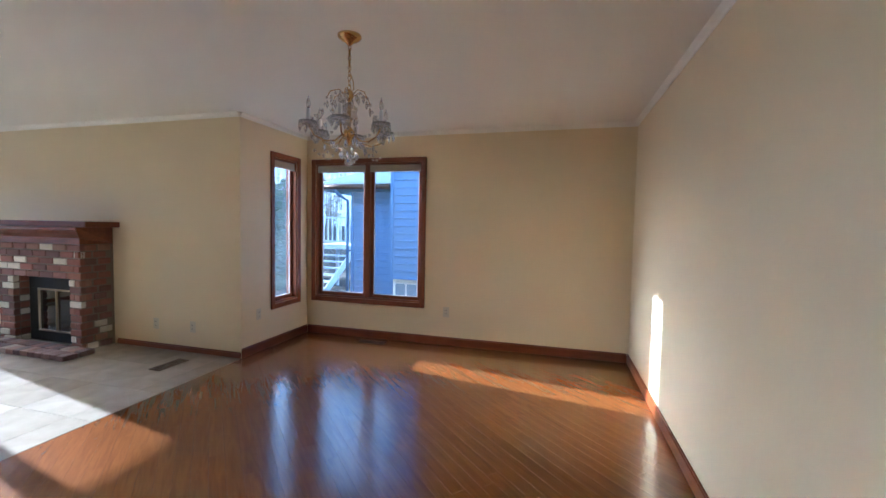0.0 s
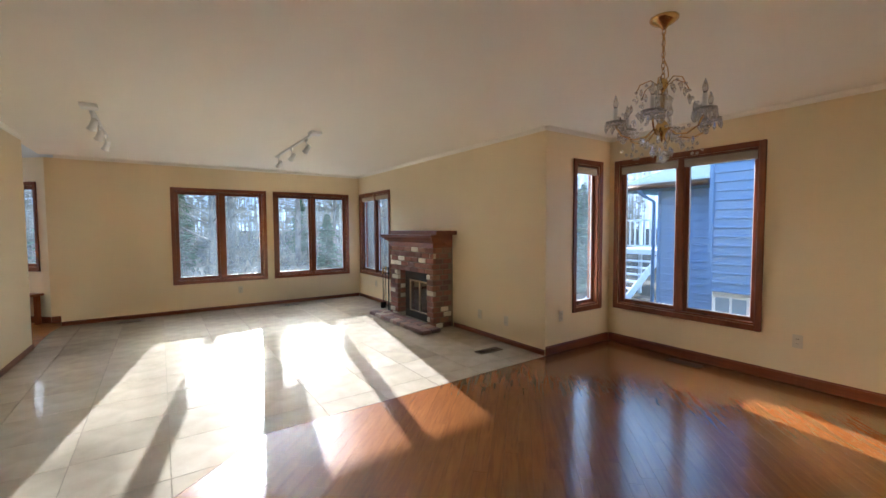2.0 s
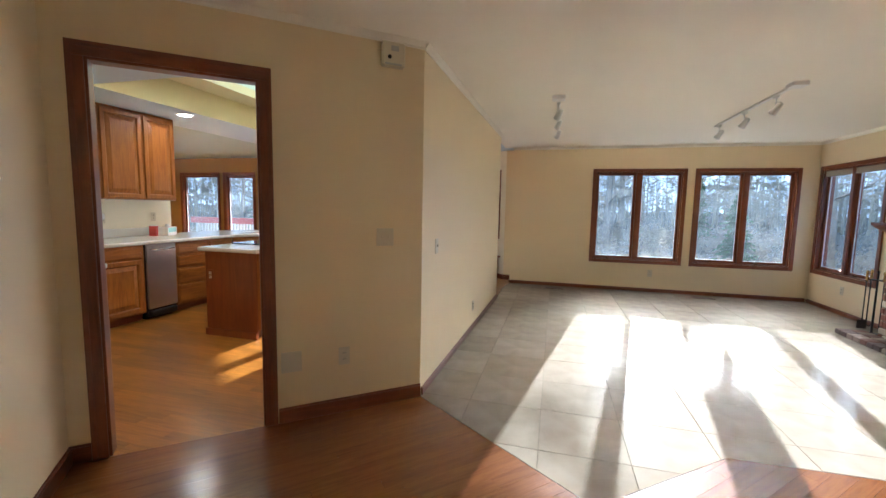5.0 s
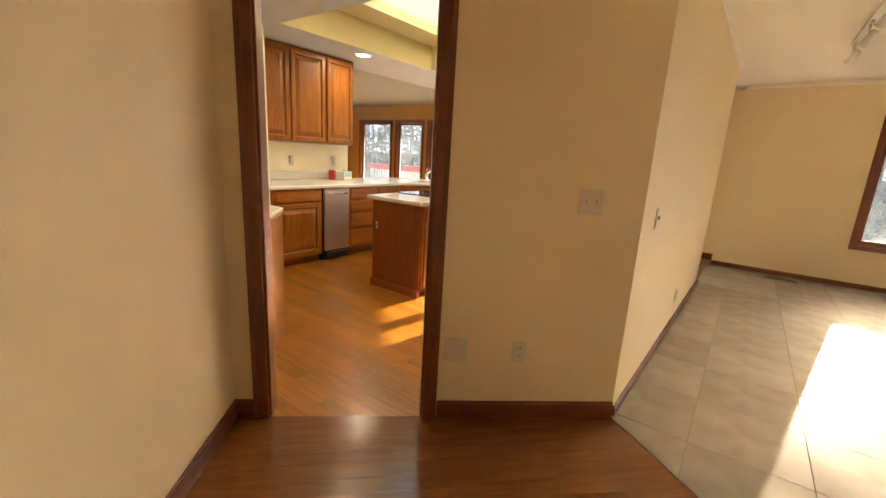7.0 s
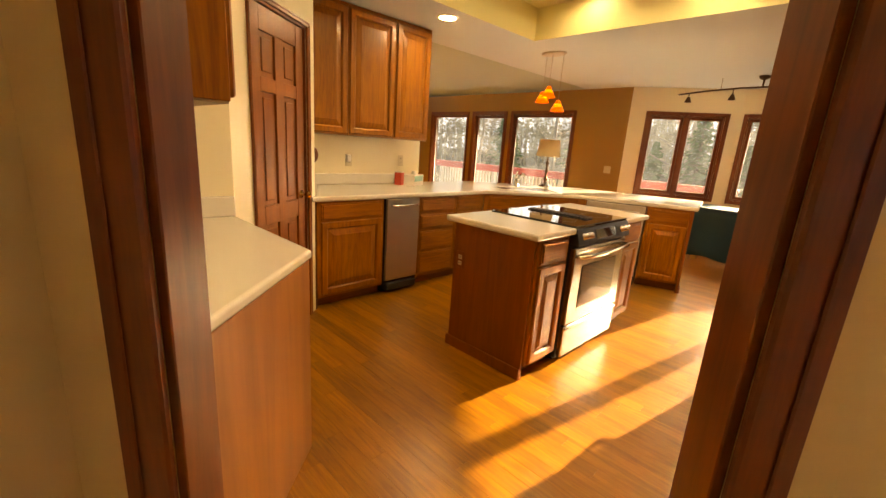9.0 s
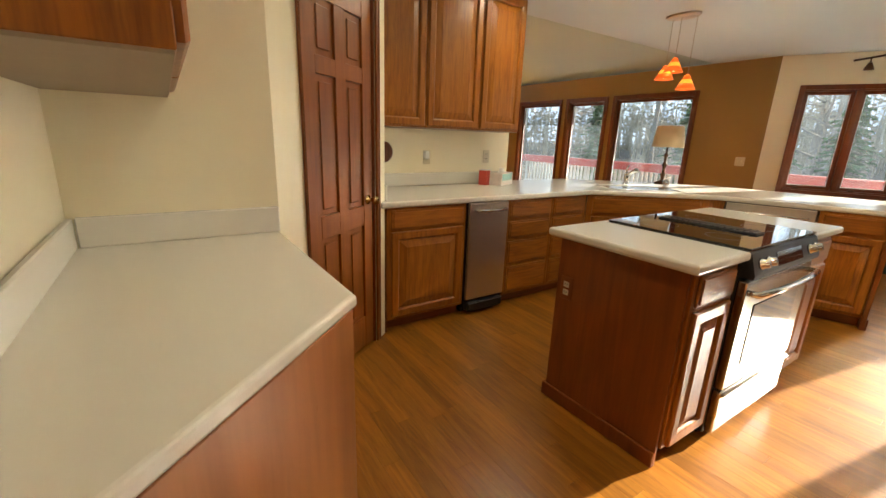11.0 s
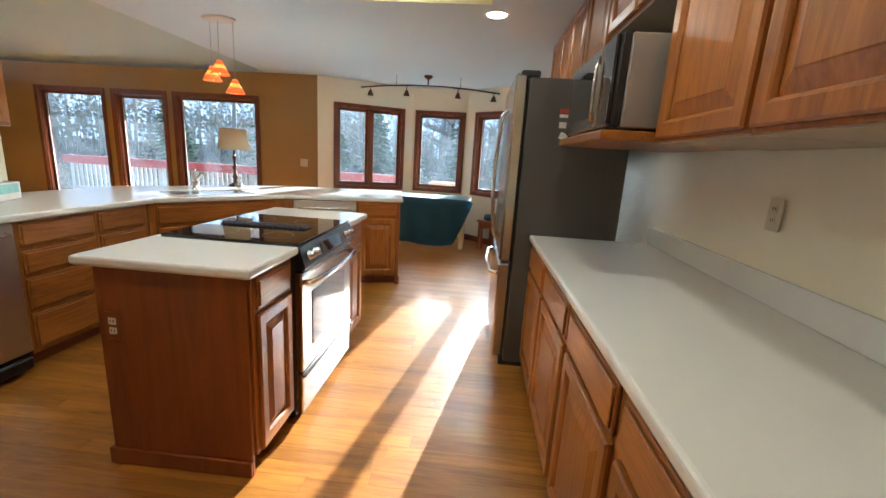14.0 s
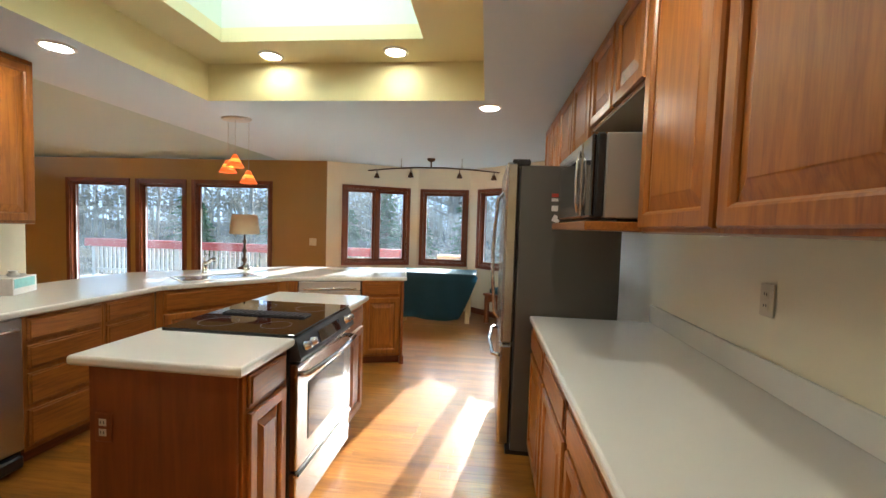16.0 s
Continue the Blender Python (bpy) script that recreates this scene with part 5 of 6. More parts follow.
# counter beside the pantry and the cabinet over it
worktop([(-2.898, 2.667), (-1.43, 2.667), (-2.07, 3.345), (-2.898, 3.333)], "white solid worktop with an angled end",
        [((-2.90, 3.333), (-2.90, 2.667), 0.0, 0.022), ((-2.88, 2.665), (-1.44, 2.665), 0.0, 0.0)])
bm = bmesh.new()
prism(bm, [(-2.89, 2.68), (-1.475, 2.68), (-2.08, 3.325), (-2.89, 3.315)], 0.002, 0.873)
r = root("base_cabinet", T(0, 0, 0), "red-brown veneered base cabinet with an angled end panel", "cabinet")
part("body", bm, OAK, r)
mq, lq = along((-1.475, 2.68), (-2.083, 3.325))
part("end_panel", B((0.0, lq, -0.016, -0.001, 0.002, 0.872, 0.002)), ENDP, r, "glossy veneer end panel", m=mq)
upper = along((-2.895, 3.0), (-1.84, 3.0))
mk2, lk2 = upper
upper_unit(mk2, lk2, 1.425, 2.432, 2, "stained oak wall cabinet over the side worktop", depth=0.332)


def pantry_door():
    m, ln = along(*pan_w)
    door_casing("doorway_2", pan_w, 0.115, 0.755, 2.05, 0.1, "slim stained wooden pantry door casing", 0.022, DOORW, 1)
    r = root("door_1", m, "closed six-panel stained wooden pantry door", "door", kind="structure")
    x0, x1, t = 0.136, 0.734, -0.012
    w = x1 - x0
    zs = [(0.02, 0.22), (0.80, 0.92), (1.58, 1.66), (1.90, 2.028)]
    st = 0.095
    bx_list = [(x0, x0 + st, t - 0.035, t, 0.012, 2.028, 0.002), (x1 - st, x1, t - 0.035, t, 0.012, 2.028, 0.002), ((x0 + x1) / 2 - 0.045, (x0 + x1) / 2 + 0.045, t - 0.035, t - 0.0005, 0.22, 1.90, 0.002)]
    bx_list += [(x0 + st, x1 - st, t - 0.035, t - 0.001, a, b, 0.002) for a, b in zs]
    d = part("leaf", B(*bx_list), DOORW, r)
    for a, b in ((0.22, 0.80), (0.92, 1.58), (1.66, 1.90)):
        for u, v in ((x0 + st, (x0 + x1) / 2 - 0.045), ((x0 + x1) / 2 + 0.045, x1 - st)):
            part("panel", B((u, v, t - 0.03, t - 0.014, a, b), (u + 0.03, v - 0.03, t - 0.014, t - 0.006, a + 0.03, b - 0.03, 0.006)), DOORW, d)
    bm = bmesh.new()
    lathe(bm, [(0.028, 0), (0.028, 0.006), (0.012, 0.012), (0.011, 0.035), (0.024, 0.045), (0.028, 0.058), (0.02, 0.07), (0.0, 0.072)], 16, T(x0 + 0.055, t, 0.95) @ pose(0, 0, 0, -90, 0, 0))
    part("knob", bm, BRASS, d, "brass door knob")
    for z in (0.25, 1.05, 1.85):
        bm = bmesh.new()
        lathe(bm, [(0.006, -0.045), (0.006, 0.045)], 8, T(x1 + 0.004, t + 0.004, z))
        part("hinge", bm, BRONZE, d, "dark hinge")


pantry_door()

# small things on the worktop and walls
mk, _ = along((-4.2, 5.75), (-4.2, 4.09))
wall_plate(mk @ T(5.75 - 4.83, 0, 1.15), "outlet")
wall_plate(mk @ T(5.75 - 5.48, 0, 1.16), "outlet")
wall_plate(along((KX - 0.0005, 4.0), (KX + 0.0655, 7.35))[0] @ T(0.66, 0, 1.225), "outlet")
wall_plate(along(*pan_ret)[0] @ T(0.67, 0, 1.16), "switch")
wall_plate(along(*gold_w)[0] @ T(0.22, 0, 1.14), "switch", 2)
r = root("night_light", mk @ T(5.75 - 4.81, 0.012, 1.165), "small white plug-in night light", "night light")
part("shell", B((-0.025, 0.025, 0.001, 0.035, -0.03, 0.04, 0.008)), WHITEP, r)
r = root("wall_plaque", mk @ T(5.75 - 4.42, 0, 1.19), "round brown wooden plaque on the wall", "plaque")
bm = bmesh.new()
lathe(bm, [(0.085, 0.0), (0.085, 0.008), (0.07, 0.018), (0.05, 0.014), (0.03, 0.018), (0.0, 0.02)], 28, pose(0, 0.001, 0, -90, 0, 0))
part("disc", bm, TRIM, r)
r = root("tissue_box", pose(-4.02, 5.53, 0.915, 0, 0, 25), "white and aqua printed tissue box", "tissue box")
part("carton", B((-0.062, 0.062, -0.125, 0.125, 0.001, 0.112, 0.003)), PAPER, r)
part("print", B((0.0625, 0.064, -0.115, 0.10, 0.045, 0.104)), AQUA, r, "aqua printed pattern")
bm = bmesh.new()
lathe(bm, [(0.03, 0.1125), (0.035, 0.125), (0.02, 0.14), (0.03, 0.15)], 9)
part("tissue", bm, WHITEP, r)
r = root("carton", pose(-4.045, 5.352, 0.915, 0, 0, 25), "small red cardboard box", "box")
part("sides", B((-0.04, 0.04, -0.035, 0.035, 0.001, 0.13, 0.002)), REDC, r)
part("lid", B((-0.041, 0.041, -0.036, 0.036, 0.1305, 0.14, 0.002)), PAPER, r)


def faucet(x, y, rz):
    r = root("faucet", pose(x, y, 0.915, 0, 0, rz), "chrome single-lever kitchen faucet at the sink", "faucet")
    bm = bmesh.new()
    lathe(bm, [(0.035, 0.0), (0.035, 0.012), (0.024, 0.02), (0.022, 0.10), (0.026, 0.12), (0.0, 0.13)], 16)
    part("base", bm, CHROME, r)
    bm = bmesh.new()
    tube(bm, [(0.0, 0, 0.08), (0.06, 0, 0.115), (0.20, 0, 0.17), (0.235, 0, 0.168), (0.24, 0, 0.14)], 0.016, 10, 0.013)
    part("spout", bm, CHROME, r)
    bm = bmesh.new()
    tube(bm, [(0, 0, 0.12), (-0.02, 0, 0.16), (-0.03, 0.02, 0.19)], 0.009)
    part("lever", bm, CHROME, r)


faucet(-3.60, 6.83, -35)
r = root("sink", T(0, 0, 0), "white cast sink let into the worktop", "sink")
ms, ls = along((-2.80, 6.93), (-3.46, 6.07))
bm = bmesh.new()
for a in ((0.20, 0.88),):
    bx(bm, a[0], a[1], -0.50, -0.48, 0.9155, 0.922, 0.003), bx(bm, a[0], a[1], -0.13, -0.11, 0.9155, 0.922, 0.003)
    bx(bm, a[0], a[0] + 0.02, -0.48, -0.13, 0.9155, 0.922, 0.003), bx(bm, a[1] - 0.02, a[1], -0.48, -0.13, 0.9155, 0.922, 0.003)
part("rim", bm, COUNTER, r, m=ms)
part("basin", B((0.22, 0.86, -0.48, -0.13, 0.9152, 0.9158)), STEEL, r, m=ms)
r = root("soap_pump", T(-3.36, 7.13, 0.915), "small steel soap pump on the worktop", "soap pump")
bm = bmesh.new()
lathe(bm, [(0.03, 0.0), (0.033, 0.01), (0.03, 0.06), (0.012, 0.07), (0.01, 0.085), (0.014, 0.09), (0.0, 0.092)], 14)
part("bottle", bm, CHROME, r)
bm = bmesh.new()
tube(bm, [(0, 0, 0.09), (0.01, 0, 0.10), (0.05, 0, 0.098)], 0.005)
part("nozzle", bm, CHROME, r)


def table_lamp(x, y):
    r = root("table_lamp", T(x, y, 0.915), "table lamp with turned dark stem and tan drum shade", "lamp")
    bm = bmesh.new()
    lathe(bm, [(0.075, 0.0), (0.075, 0.012), (0.05, 0.025), (0.02, 0.04), (0.016, 0.07), (0.032, 0.10), (0.016, 0.13), (0.014, 0.17), (0.03, 0.20), (0.014, 0.23), (0.013, 0.28), (0.026, 0.30), (0.010, 0.33), (0.008, 0.42)], 16)
    part("stem", bm, BRONZE, r)
    bm = bmesh.new()
    lathe(bm, [(0.155, 0.385), (0.128, 0.60), (0.125, 0.60), (0.152, 0.385)], 28, None, False)
    part("shade", bm, LINEN, r, "tan linen shade")
    bm = bmesh.new()
    lathe(bm, [(0.008, 0.42), (0.028, 0.45), (0.03, 0.50), (0.0, 0.53)], 12)
    part("bulb", bm, WHITEP, r)


table_lamp(-3.56, 7.42)


def downlight(x, y, z, face=None):
    r = root("recessed_light", T(x, y, z), "lit round recessed ceiling light with a white trim", "ceiling light", "recessed ceiling lights")
    bm = bmesh.new()
    lathe(bm, [(0.095, 0.0), (0.095, -0.006), (0.078, -0.014), (0.072, -0.006), (0.072, 0.0)], 28, None, False)
    part("trim_ring", bm, WHITEP, r)
    bm = bmesh.new()
    lathe(bm, [(0.070, -0.003), (0.068, -0.010), (0.0, -0.012)], 24)
    part("diffuser", bm, face or FROST, r, "glowing warm diffuser")


# The last four lamps are unseen, added to brighten the near worktops.
for x, y, z in ((-3.46, 5.35, H), (-0.91, 6.58, H), (-2.62, 6.24, TZ), (-1.62, 6.20, TZ), (-2.62, 4.38, TZ), (-1.62, 4.38, TZ), (-0.72, 4.4, H), (-1.95, 3.72, H)):
    downlight(x, y, z, FROST2 if z == H else FROST)


def pendant(x, y):
    r = root("pendant_light", T(x, y, H), "three amber art-glass pendants on an oval chrome canopy", "pendant light")
    bm = bmesh.new()
    lathe(bm, [(0.15, 0.0), (0.15, -0.012), (0.135, -0.022), (0.0, -0.024)], 28, Matrix.Diagonal((1, 0.62, 1, 1)))
    part("canopy", bm, PANELS, r, "oval brushed canopy")
    for dx, dy, z in ((-0.10, 0.02, -0.40), (0.0, -0.02, -0.35), (0.11, 0.03, -0.50)):
        bm = bmesh.new()
        tube(bm, [(dx, dy, -0.022), (dx, dy, z)], 0.0022, 5)
        c = part("cord", bm, GREYW, r, "thin cord")
        s = bmesh.new()
        lathe(s, [(0.016, z), (0.024, z - 0.01), (0.037, z - 0.04), (0.034, z - 0.041)], 20, T(dx, dy, 0))
        part("shade_top", s, AMBER, c, "amber glass shade")
        s = bmesh.new()
        lathe(s, [(0.037, z - 0.0415), (0.057, z - 0.075), (0.054, z - 0.076)], 20, T(dx, dy, 0))
        part("shade_band", s, AMBERB, c, "yellow glass band")
        s = bmesh.new()
        lathe(s, [(0.057, z - 0.0765), (0.082, z - 0.125), (0.079, z - 0.125), (0.050, z - 0.076)], 20, T(dx, dy, 0), False)
        part("shade", s, AMBER, c, "amber glass shade")
        s = bmesh.new()
        lathe(s, [(0.018, z - 0.07), (0.024, z - 0.10), (0.0, z - 0.118)], 12, T(dx, dy, 0))
        part("bulb", s, BULB, c)


pendant(-3.36, 6.95)


def rail_light():
    r = root("rail_light", T(-1.74, 9.15, H), "curved dark bronze rail light with four small shades", "track light")
    bm = bmesh.new()
    tube(bm, [(-1.0, 0.20, -0.16), (-0.6, 0.05, -0.145), (-0.2, -0.02, -0.135), (0.2, -0.02, -0.135), (0.6, 0.05, -0.145), (1.0, 0.20, -0.16)], 0.011)
    part("rail", bm, BRONZE, r)
    bm = bmesh.new()
    lathe(bm, [(0.06, 0.0), (0.06, -0.02), (0.04, -0.04), (0.012, -0.05), (0.01, -0.14)], 18)
    part("canopy", bm, BRONZE, r)
    for x in (-0.45, 0.45):
        bm = bmesh.new()
        tube(bm, [(x, 0.02, 0), (x, 0.02, -0.15)], 0.005, 6)
        part("support", bm, STEEL, r)
    for x, y in ((-0.85, 0.14), (-0.3, 0.0), (0.42, 0.01), (0.92, 0.16)):
        bm = bmesh.new()
        tube(bm, [(x, y, -0.15), (x, y, -0.20)], 0.006, 6)
        a = part("arm", bm, BRONZE, r)
        bm = bmesh.new()
        lathe(bm, [(0.012, -0.20), (0.022, -0.215), (0.045, -0.275), (0.042, -0.275), (0.018, -0.22)], 14, T(x, y, 0), False)
        part("shade", bm, BRONZE, a)


rail_light()


def breakfast_table():
    r = root("breakfast_table", T(-1.65, 9.55, 0), "breakfast table with pale wooden legs", "table")
    part("tabletop", B((-0.55, 0.55, -0.33, 0.33, 0.715, 0.745, 0.006)), PALEW, r)
    for x in (-0.46, 0.505):
        for y in (-0.26, 0.26):
            part("leg", B((x - 0.035, x + 0.035, y - 0.035, y + 0.035, 0.0, 0.714, 0.006)), PALEW, r)
    bm = bmesh.new()
    n = 40
    bot = []
    for i in range(n + 1):
        f = i / n
        x = -0.60 + 1.22 * f
        hem = 0.06 + 0.02 * math.sin(f * 9) + (0.64 * max(0, (f - 0.78) / 0.22) ** 1.2)
        col = []
        for k in range(7):
            g = k / 6
            col.append(bm.verts.new((x + 0.03 * g, -0.342 - 0.03 * g - 0.02 * g * math.sin(f * 22) * (1 if g else 0), 0.75 - (0.75 - hem) * g)))
        bot.append(col)
    for a, b in zip(bot, bot[1:]):
        for k in range(6):
            bm.faces.new((a[k], b[k], b[k + 1], a[k + 1])).smooth = True
    bmesh.ops.solidify(bm, geom=bm.faces[:], thickness=0.003)
    bx(bm, -0.60, 0.62, -0.3455, 0.36, 0.7475, 0.753, 0.002)
    tagged(part("tablecloth", bm, TEAL, m=T(-1.65, 9.55, 0)), "teal cloth draped over the breakfast table", "tablecloth")


breakfast_table()
bench_m, _ = along(*bay3)
r = root("bench", bench_m, "red-brown wooden bench under the bay window", "bench")
part("seat", B((0.06, 1.02, 0.03, 0.40, 0.42, 0.455, 0.008)), CHERRY, r)
bm = bmesh.new()
arch = [(0.10 + 0.88 * i / 16, 0.30 + 0.09 * math.sin(math.pi * i / 16)) for i in range(17)]
fa = [bm.verts.new((x, 0.375, z)) for x, z in arch] + [bm.verts.new((0.98, 0.375, 0.419)), bm.verts.new((0.10, 0.375, 0.419))]
fb = [bm.verts.new((v.co.x, 0.353, v.co.z)) for v in fa]
bm.faces.new(fa), bm.faces.new(fb[::-1])
for i in range(len(fa)):
    k = (i + 1) % len(fa)
    bm.faces.new((fa[i], fb[i], fb[k], fa[k]))
part("front_rail", bm, CHERRY, r, "arched front rail")
for x in (0.09, 0.93):
    for y in (0.06, 0.33):
        part("leg", B((x, x + 0.06, y, y + 0.06, 0, 0.419, 0.005)), CHERRY, r)
r = root("cushion", bench_m @ T(0.72, 0.21, 0.456), "dark blue cushion lying on the bench", "cushion")
part("pad", B((-0.22, 0.22, -0.15, 0.15, 0.0, 0.09, 0.03)), TEAL, r)


# ---- outdoors ----
bm = bmesh.new()
gx = [-130, -60, -30, -15, -8, 0, 8, 15, 30, 60, 130]
gy = [-60, -20, 0, 6, 12, 18, 26, 36, 60, 100, 160]
gv = {}
for i, x in enumerate(gx):
    for k, y in enumerate(gy):
        far = max(0, math.hypot(x, y - 6) - 14)
        gv[i, k] = bm.verts.new((x, y, -1.1 + min(3.6, far * 0.035) + (0.25 * math.sin(x * 0.7 + y) if far else 0)))
for i in range(len(gx) - 1):
    for k in range(len(gy) - 1):
        bm.faces.new((gv[i, k], gv[i + 1, k], gv[i + 1, k + 1], gv[i, k + 1]))
tagged(part("ground", bm, SOIL), "woodland ground covered in dry leaves", "ground", kind="structure")


def gz(x, y):
    return -1.1 + min(3.6, max(0, math.hypot(x, y - 6) - 14) * 0.035) - 0.25


# Unseen eaves, added and sized to cut off the sun above the windows.
bm = B((0.3, 5.4, 8.84, 10.3, 2.18, 2.36), (-11.0, -3.75, 9.65, 11.5, 2.2, 2.36))
tagged(part("sun_cut_overhang", bm, WHITEX), "unseen white overhang slabs added to cut the sun at the windows", "roof", kind="structure")
# Another unseen eave, deep enough to shorten the sun patch on the kitchen floor.
bay_m, bay_l = along(*bay3)
tagged(part("sun_cut_overhang_bay", B((-0.05, bay_l + 1.2, -1.46, -0.142, 2.2, 2.42, 0.01)), WHITEX, m=bay_m), "unseen white overhang added to cut the sun at the breakfast bay", "roof", kind="structure")

rng = random.Random(11)


def bare_tree(h, seed):
    """Trunk and limb meshes of a leafless tree."""
    rd = random.Random(seed)
    tr, cr = bmesh.new(), bmesh.new()
    pts, x, y = [], 0.0, 0.0
    for i in range(7):
        pts.append((x, y, h * i / 6))
        x += rd.uniform(-0.12, 0.12)
        y += rd.uniform(-0.12, 0.12)
    tube(tr, pts, 0.017 * h, 9, 0.004 * h)
    for i in range(26):
        f = rd.uniform(0.12, 0.95)
        k = int(f * 6)
        p = Vector(pts[k]).lerp(Vector(pts[min(6, k + 1)]), f * 6 - k)
        a = rd.uniform(0, 6.28)
        ln = h * rd.uniform(0.12, 0.28) * (1.1 - 0.6 * f)
        d = Vector((math.cos(a), math.sin(a), rd.uniform(0.1, 0.7))).normalized()
        q = [p, p + d * ln * 0.5 + Vector((0, 0, 0.04)), p + d * ln + Vector((0, 0, rd.uniform(-0.1, 0.25) * ln))]
        tube(tr, q, 0.0045 * h * (1.2 - f), 5, 0.0012 * h)
        for j in range(9):
            g = rd.uniform(0.25, 1)
            s = q[0].lerp(q[2], g)
            e = s + Vector((rd.uniform(-1, 1), rd.uniform(-1, 1), rd.uniform(-0.3, 0.8))) * ln * 0.32
            tube(cr, [s, s.lerp(e, 0.5) + Vector((0, 0, 0.03)), e], 0.010, 3, 0.004)
            for _ in range(4):
                c = e + Vector((rd.uniform(-.2, .2), rd.uniform(-.2, .2), rd.uniform(-.2, .2)))
                n = Vector((rd.uniform(-1, 1), rd.uniform(-1, 1), rd.uniform(-1, 1))).normalized() * 0.035
                o = n.orthogonal().normalized() * 0.03
                cr.faces.new([cr.verts.new(c + v) for v in (n, o, -n, -o)])
    return tr, cr


def conifer(h, seed):
    rd = random.Random(seed)
    tr, cr = bmesh.new(), bmesh.new()
    tube(tr, [(0, 0, 0), (0.03, 0, h * 0.5), (0, 0.02, h)], 0.022 * h, 8, 0.004 * h)
    for i in range(120):
        f = (i + rd.random()) / 120
        z = h * (0.07 + 0.92 * f)
        R = h * 0.27 * (1 - f) ** 0.7 * rd.uniform(0.45, 1.2) + 0.05
        a = i * 2.4 + rd.uniform(-0.3, 0.3)
        d = Vector((math.cos(a), math.sin(a), -0.22))
        side = Vector((-math.sin(a), math.cos(a), 0))
        tube(tr, [(0, 0, z), Vector((0, 0, z)) + d * R], 0.006 * h * (1 - f) + 0.004, 4, 0.003)
        for j in range(13):
            g = (j + 1) / 13
            p = Vector((0, 0, z)) + d * R * g
            for sgn in (-1, 1):
                ln = R * 0.34 * (1.15 - g) + 0.06
                e = p + side * sgn * ln + d * ln * 0.5 + Vector((0, 0, rd.uniform(-0.10, 0.03)))
                w = d * 0.045 + Vector((0, 0, rd.uniform(-.02, .03)))
                cr.faces.new([cr.verts.new(v) for v in (p - w, e - w * 0.3, e + w * 0.3, p + w)])
    return tr, cr


def plant(name, maker, label, cat, mats, h, seed, spots, group):
    tr, cr = maker(h, seed)
    r = root(name, T(spots[0][0], spots[0][1], gz(*spots[0])), label, cat, group)
    part("trunk", tr, mats[0], r)
    part("crown", cr, mats[1], r)
    for x, y in spots[1:]:
        copy_thing(r, pose(x, y, gz(x, y), 0, 0, rng.uniform(0, 360)))


plant("bare_tree", bare_tree, "leafless grey-barked woodland tree", "tree", (BARK, TWIG), 11.0, 3, [(11.0, 21.5), (3.4, 22.5), (8.5, 27), (-1.0, 30), (-6.5, 24), (-12, 27), (15.5, 19), (-17, 30)], "bare trees")
plant("bare_tree", bare_tree, "tall leafless woodland tree", "tree", (BARK, TWIG), 13.0, 5, [(-2.6, 25.5), (5.6, 33), (10.5, 34), (-4, 36), (-9.5, 33), (12.5, 22.5), (-14.5, 36), (-22, 30)], "bare trees")
plant("bare_tree", bare_tree, "young leafless woodland tree", "tree", (BARK, TWIG), 7.0, 8, [(2.6, 29), (4.2, 27.5), (9.9, 23.5), (-2.6, 27), (-8, 29), (0.2, 34), (-11.4, 23.5), (13.8, 14.5), (17, 26), (-19, 24)], "bare trees")
plant("conifer", conifer, "dark green woodland conifer", "tree", (BARK, NEEDLE), 4.6, 21, [(2.4, 26.0), (-5.2, 20.5), (-10.5, 21.5), (-15.5, 22), (9.5, 30), (-1.8, 22.5), (11.2, 12.5), (17.4, 12.6), (20.4, 15.2), (15.2, 11.6), (23.5, 16.4)], "conifers")
plant("conifer", conifer, "small green woodland conifer", "tree", (BARK, NEEDLE), 3.4, 22, [(0.3, 29), (-3.4, 19.2), (-13.0, 19.5), (8.2, 20.5), (-7.6, 23), (12.8, 10.8)], "conifers")
# far woods: one thicket of thin trunks and twigs
bm = bmesh.new()
for i in range(900):
    a = rng.uniform(-1.15, 1.15)
    d = rng.uniform(38, 62)
    x, y = math.sin(a) * d, 6 + math.cos(a) * d
    z = gz(x, y)
    h = rng.uniform(4.0, 9.0) * (d / 62)
    l = rng.uniform(-0.4, 0.4)
    tube(bm, [(x, y, z), (x + l, y, z + h)], rng.uniform(0.05, 0.16), 4, 0.03)
    for k in range(7):
        f = rng.uniform(0.15, 0.95)
        s = Vector((x + l * f, y, z + h * f))
        e = s + Vector((rng.uniform(-1.4, 1.4), rng.uniform(-0.6, 0.6), rng.uniform(0.2, 1.3)))
        bm.faces.new([bm.verts.new(v) for v in (s, s + Vector((0, 0, 0.06)), e + Vector((0, 0, 0.03)), e)])
        for _ in range(3):
            c = e + Vector((rng.uniform(-.5, .5), rng.uniform(-.3, .3), rng.uniform(-.5, .5)))
            w = rng.uniform(0.08, 0.25)
            bm.faces.new([bm.verts.new(c + Vector(v)) for v in ((-w, 0, 0), (0, 0.05, -w * 0.6), (w, 0, 0), (0, -0.05, w * 0.6))])
tagged(part("far_woods", bm, TWIG), "hazy far edge of bare woods", "woods", kind="stuff")

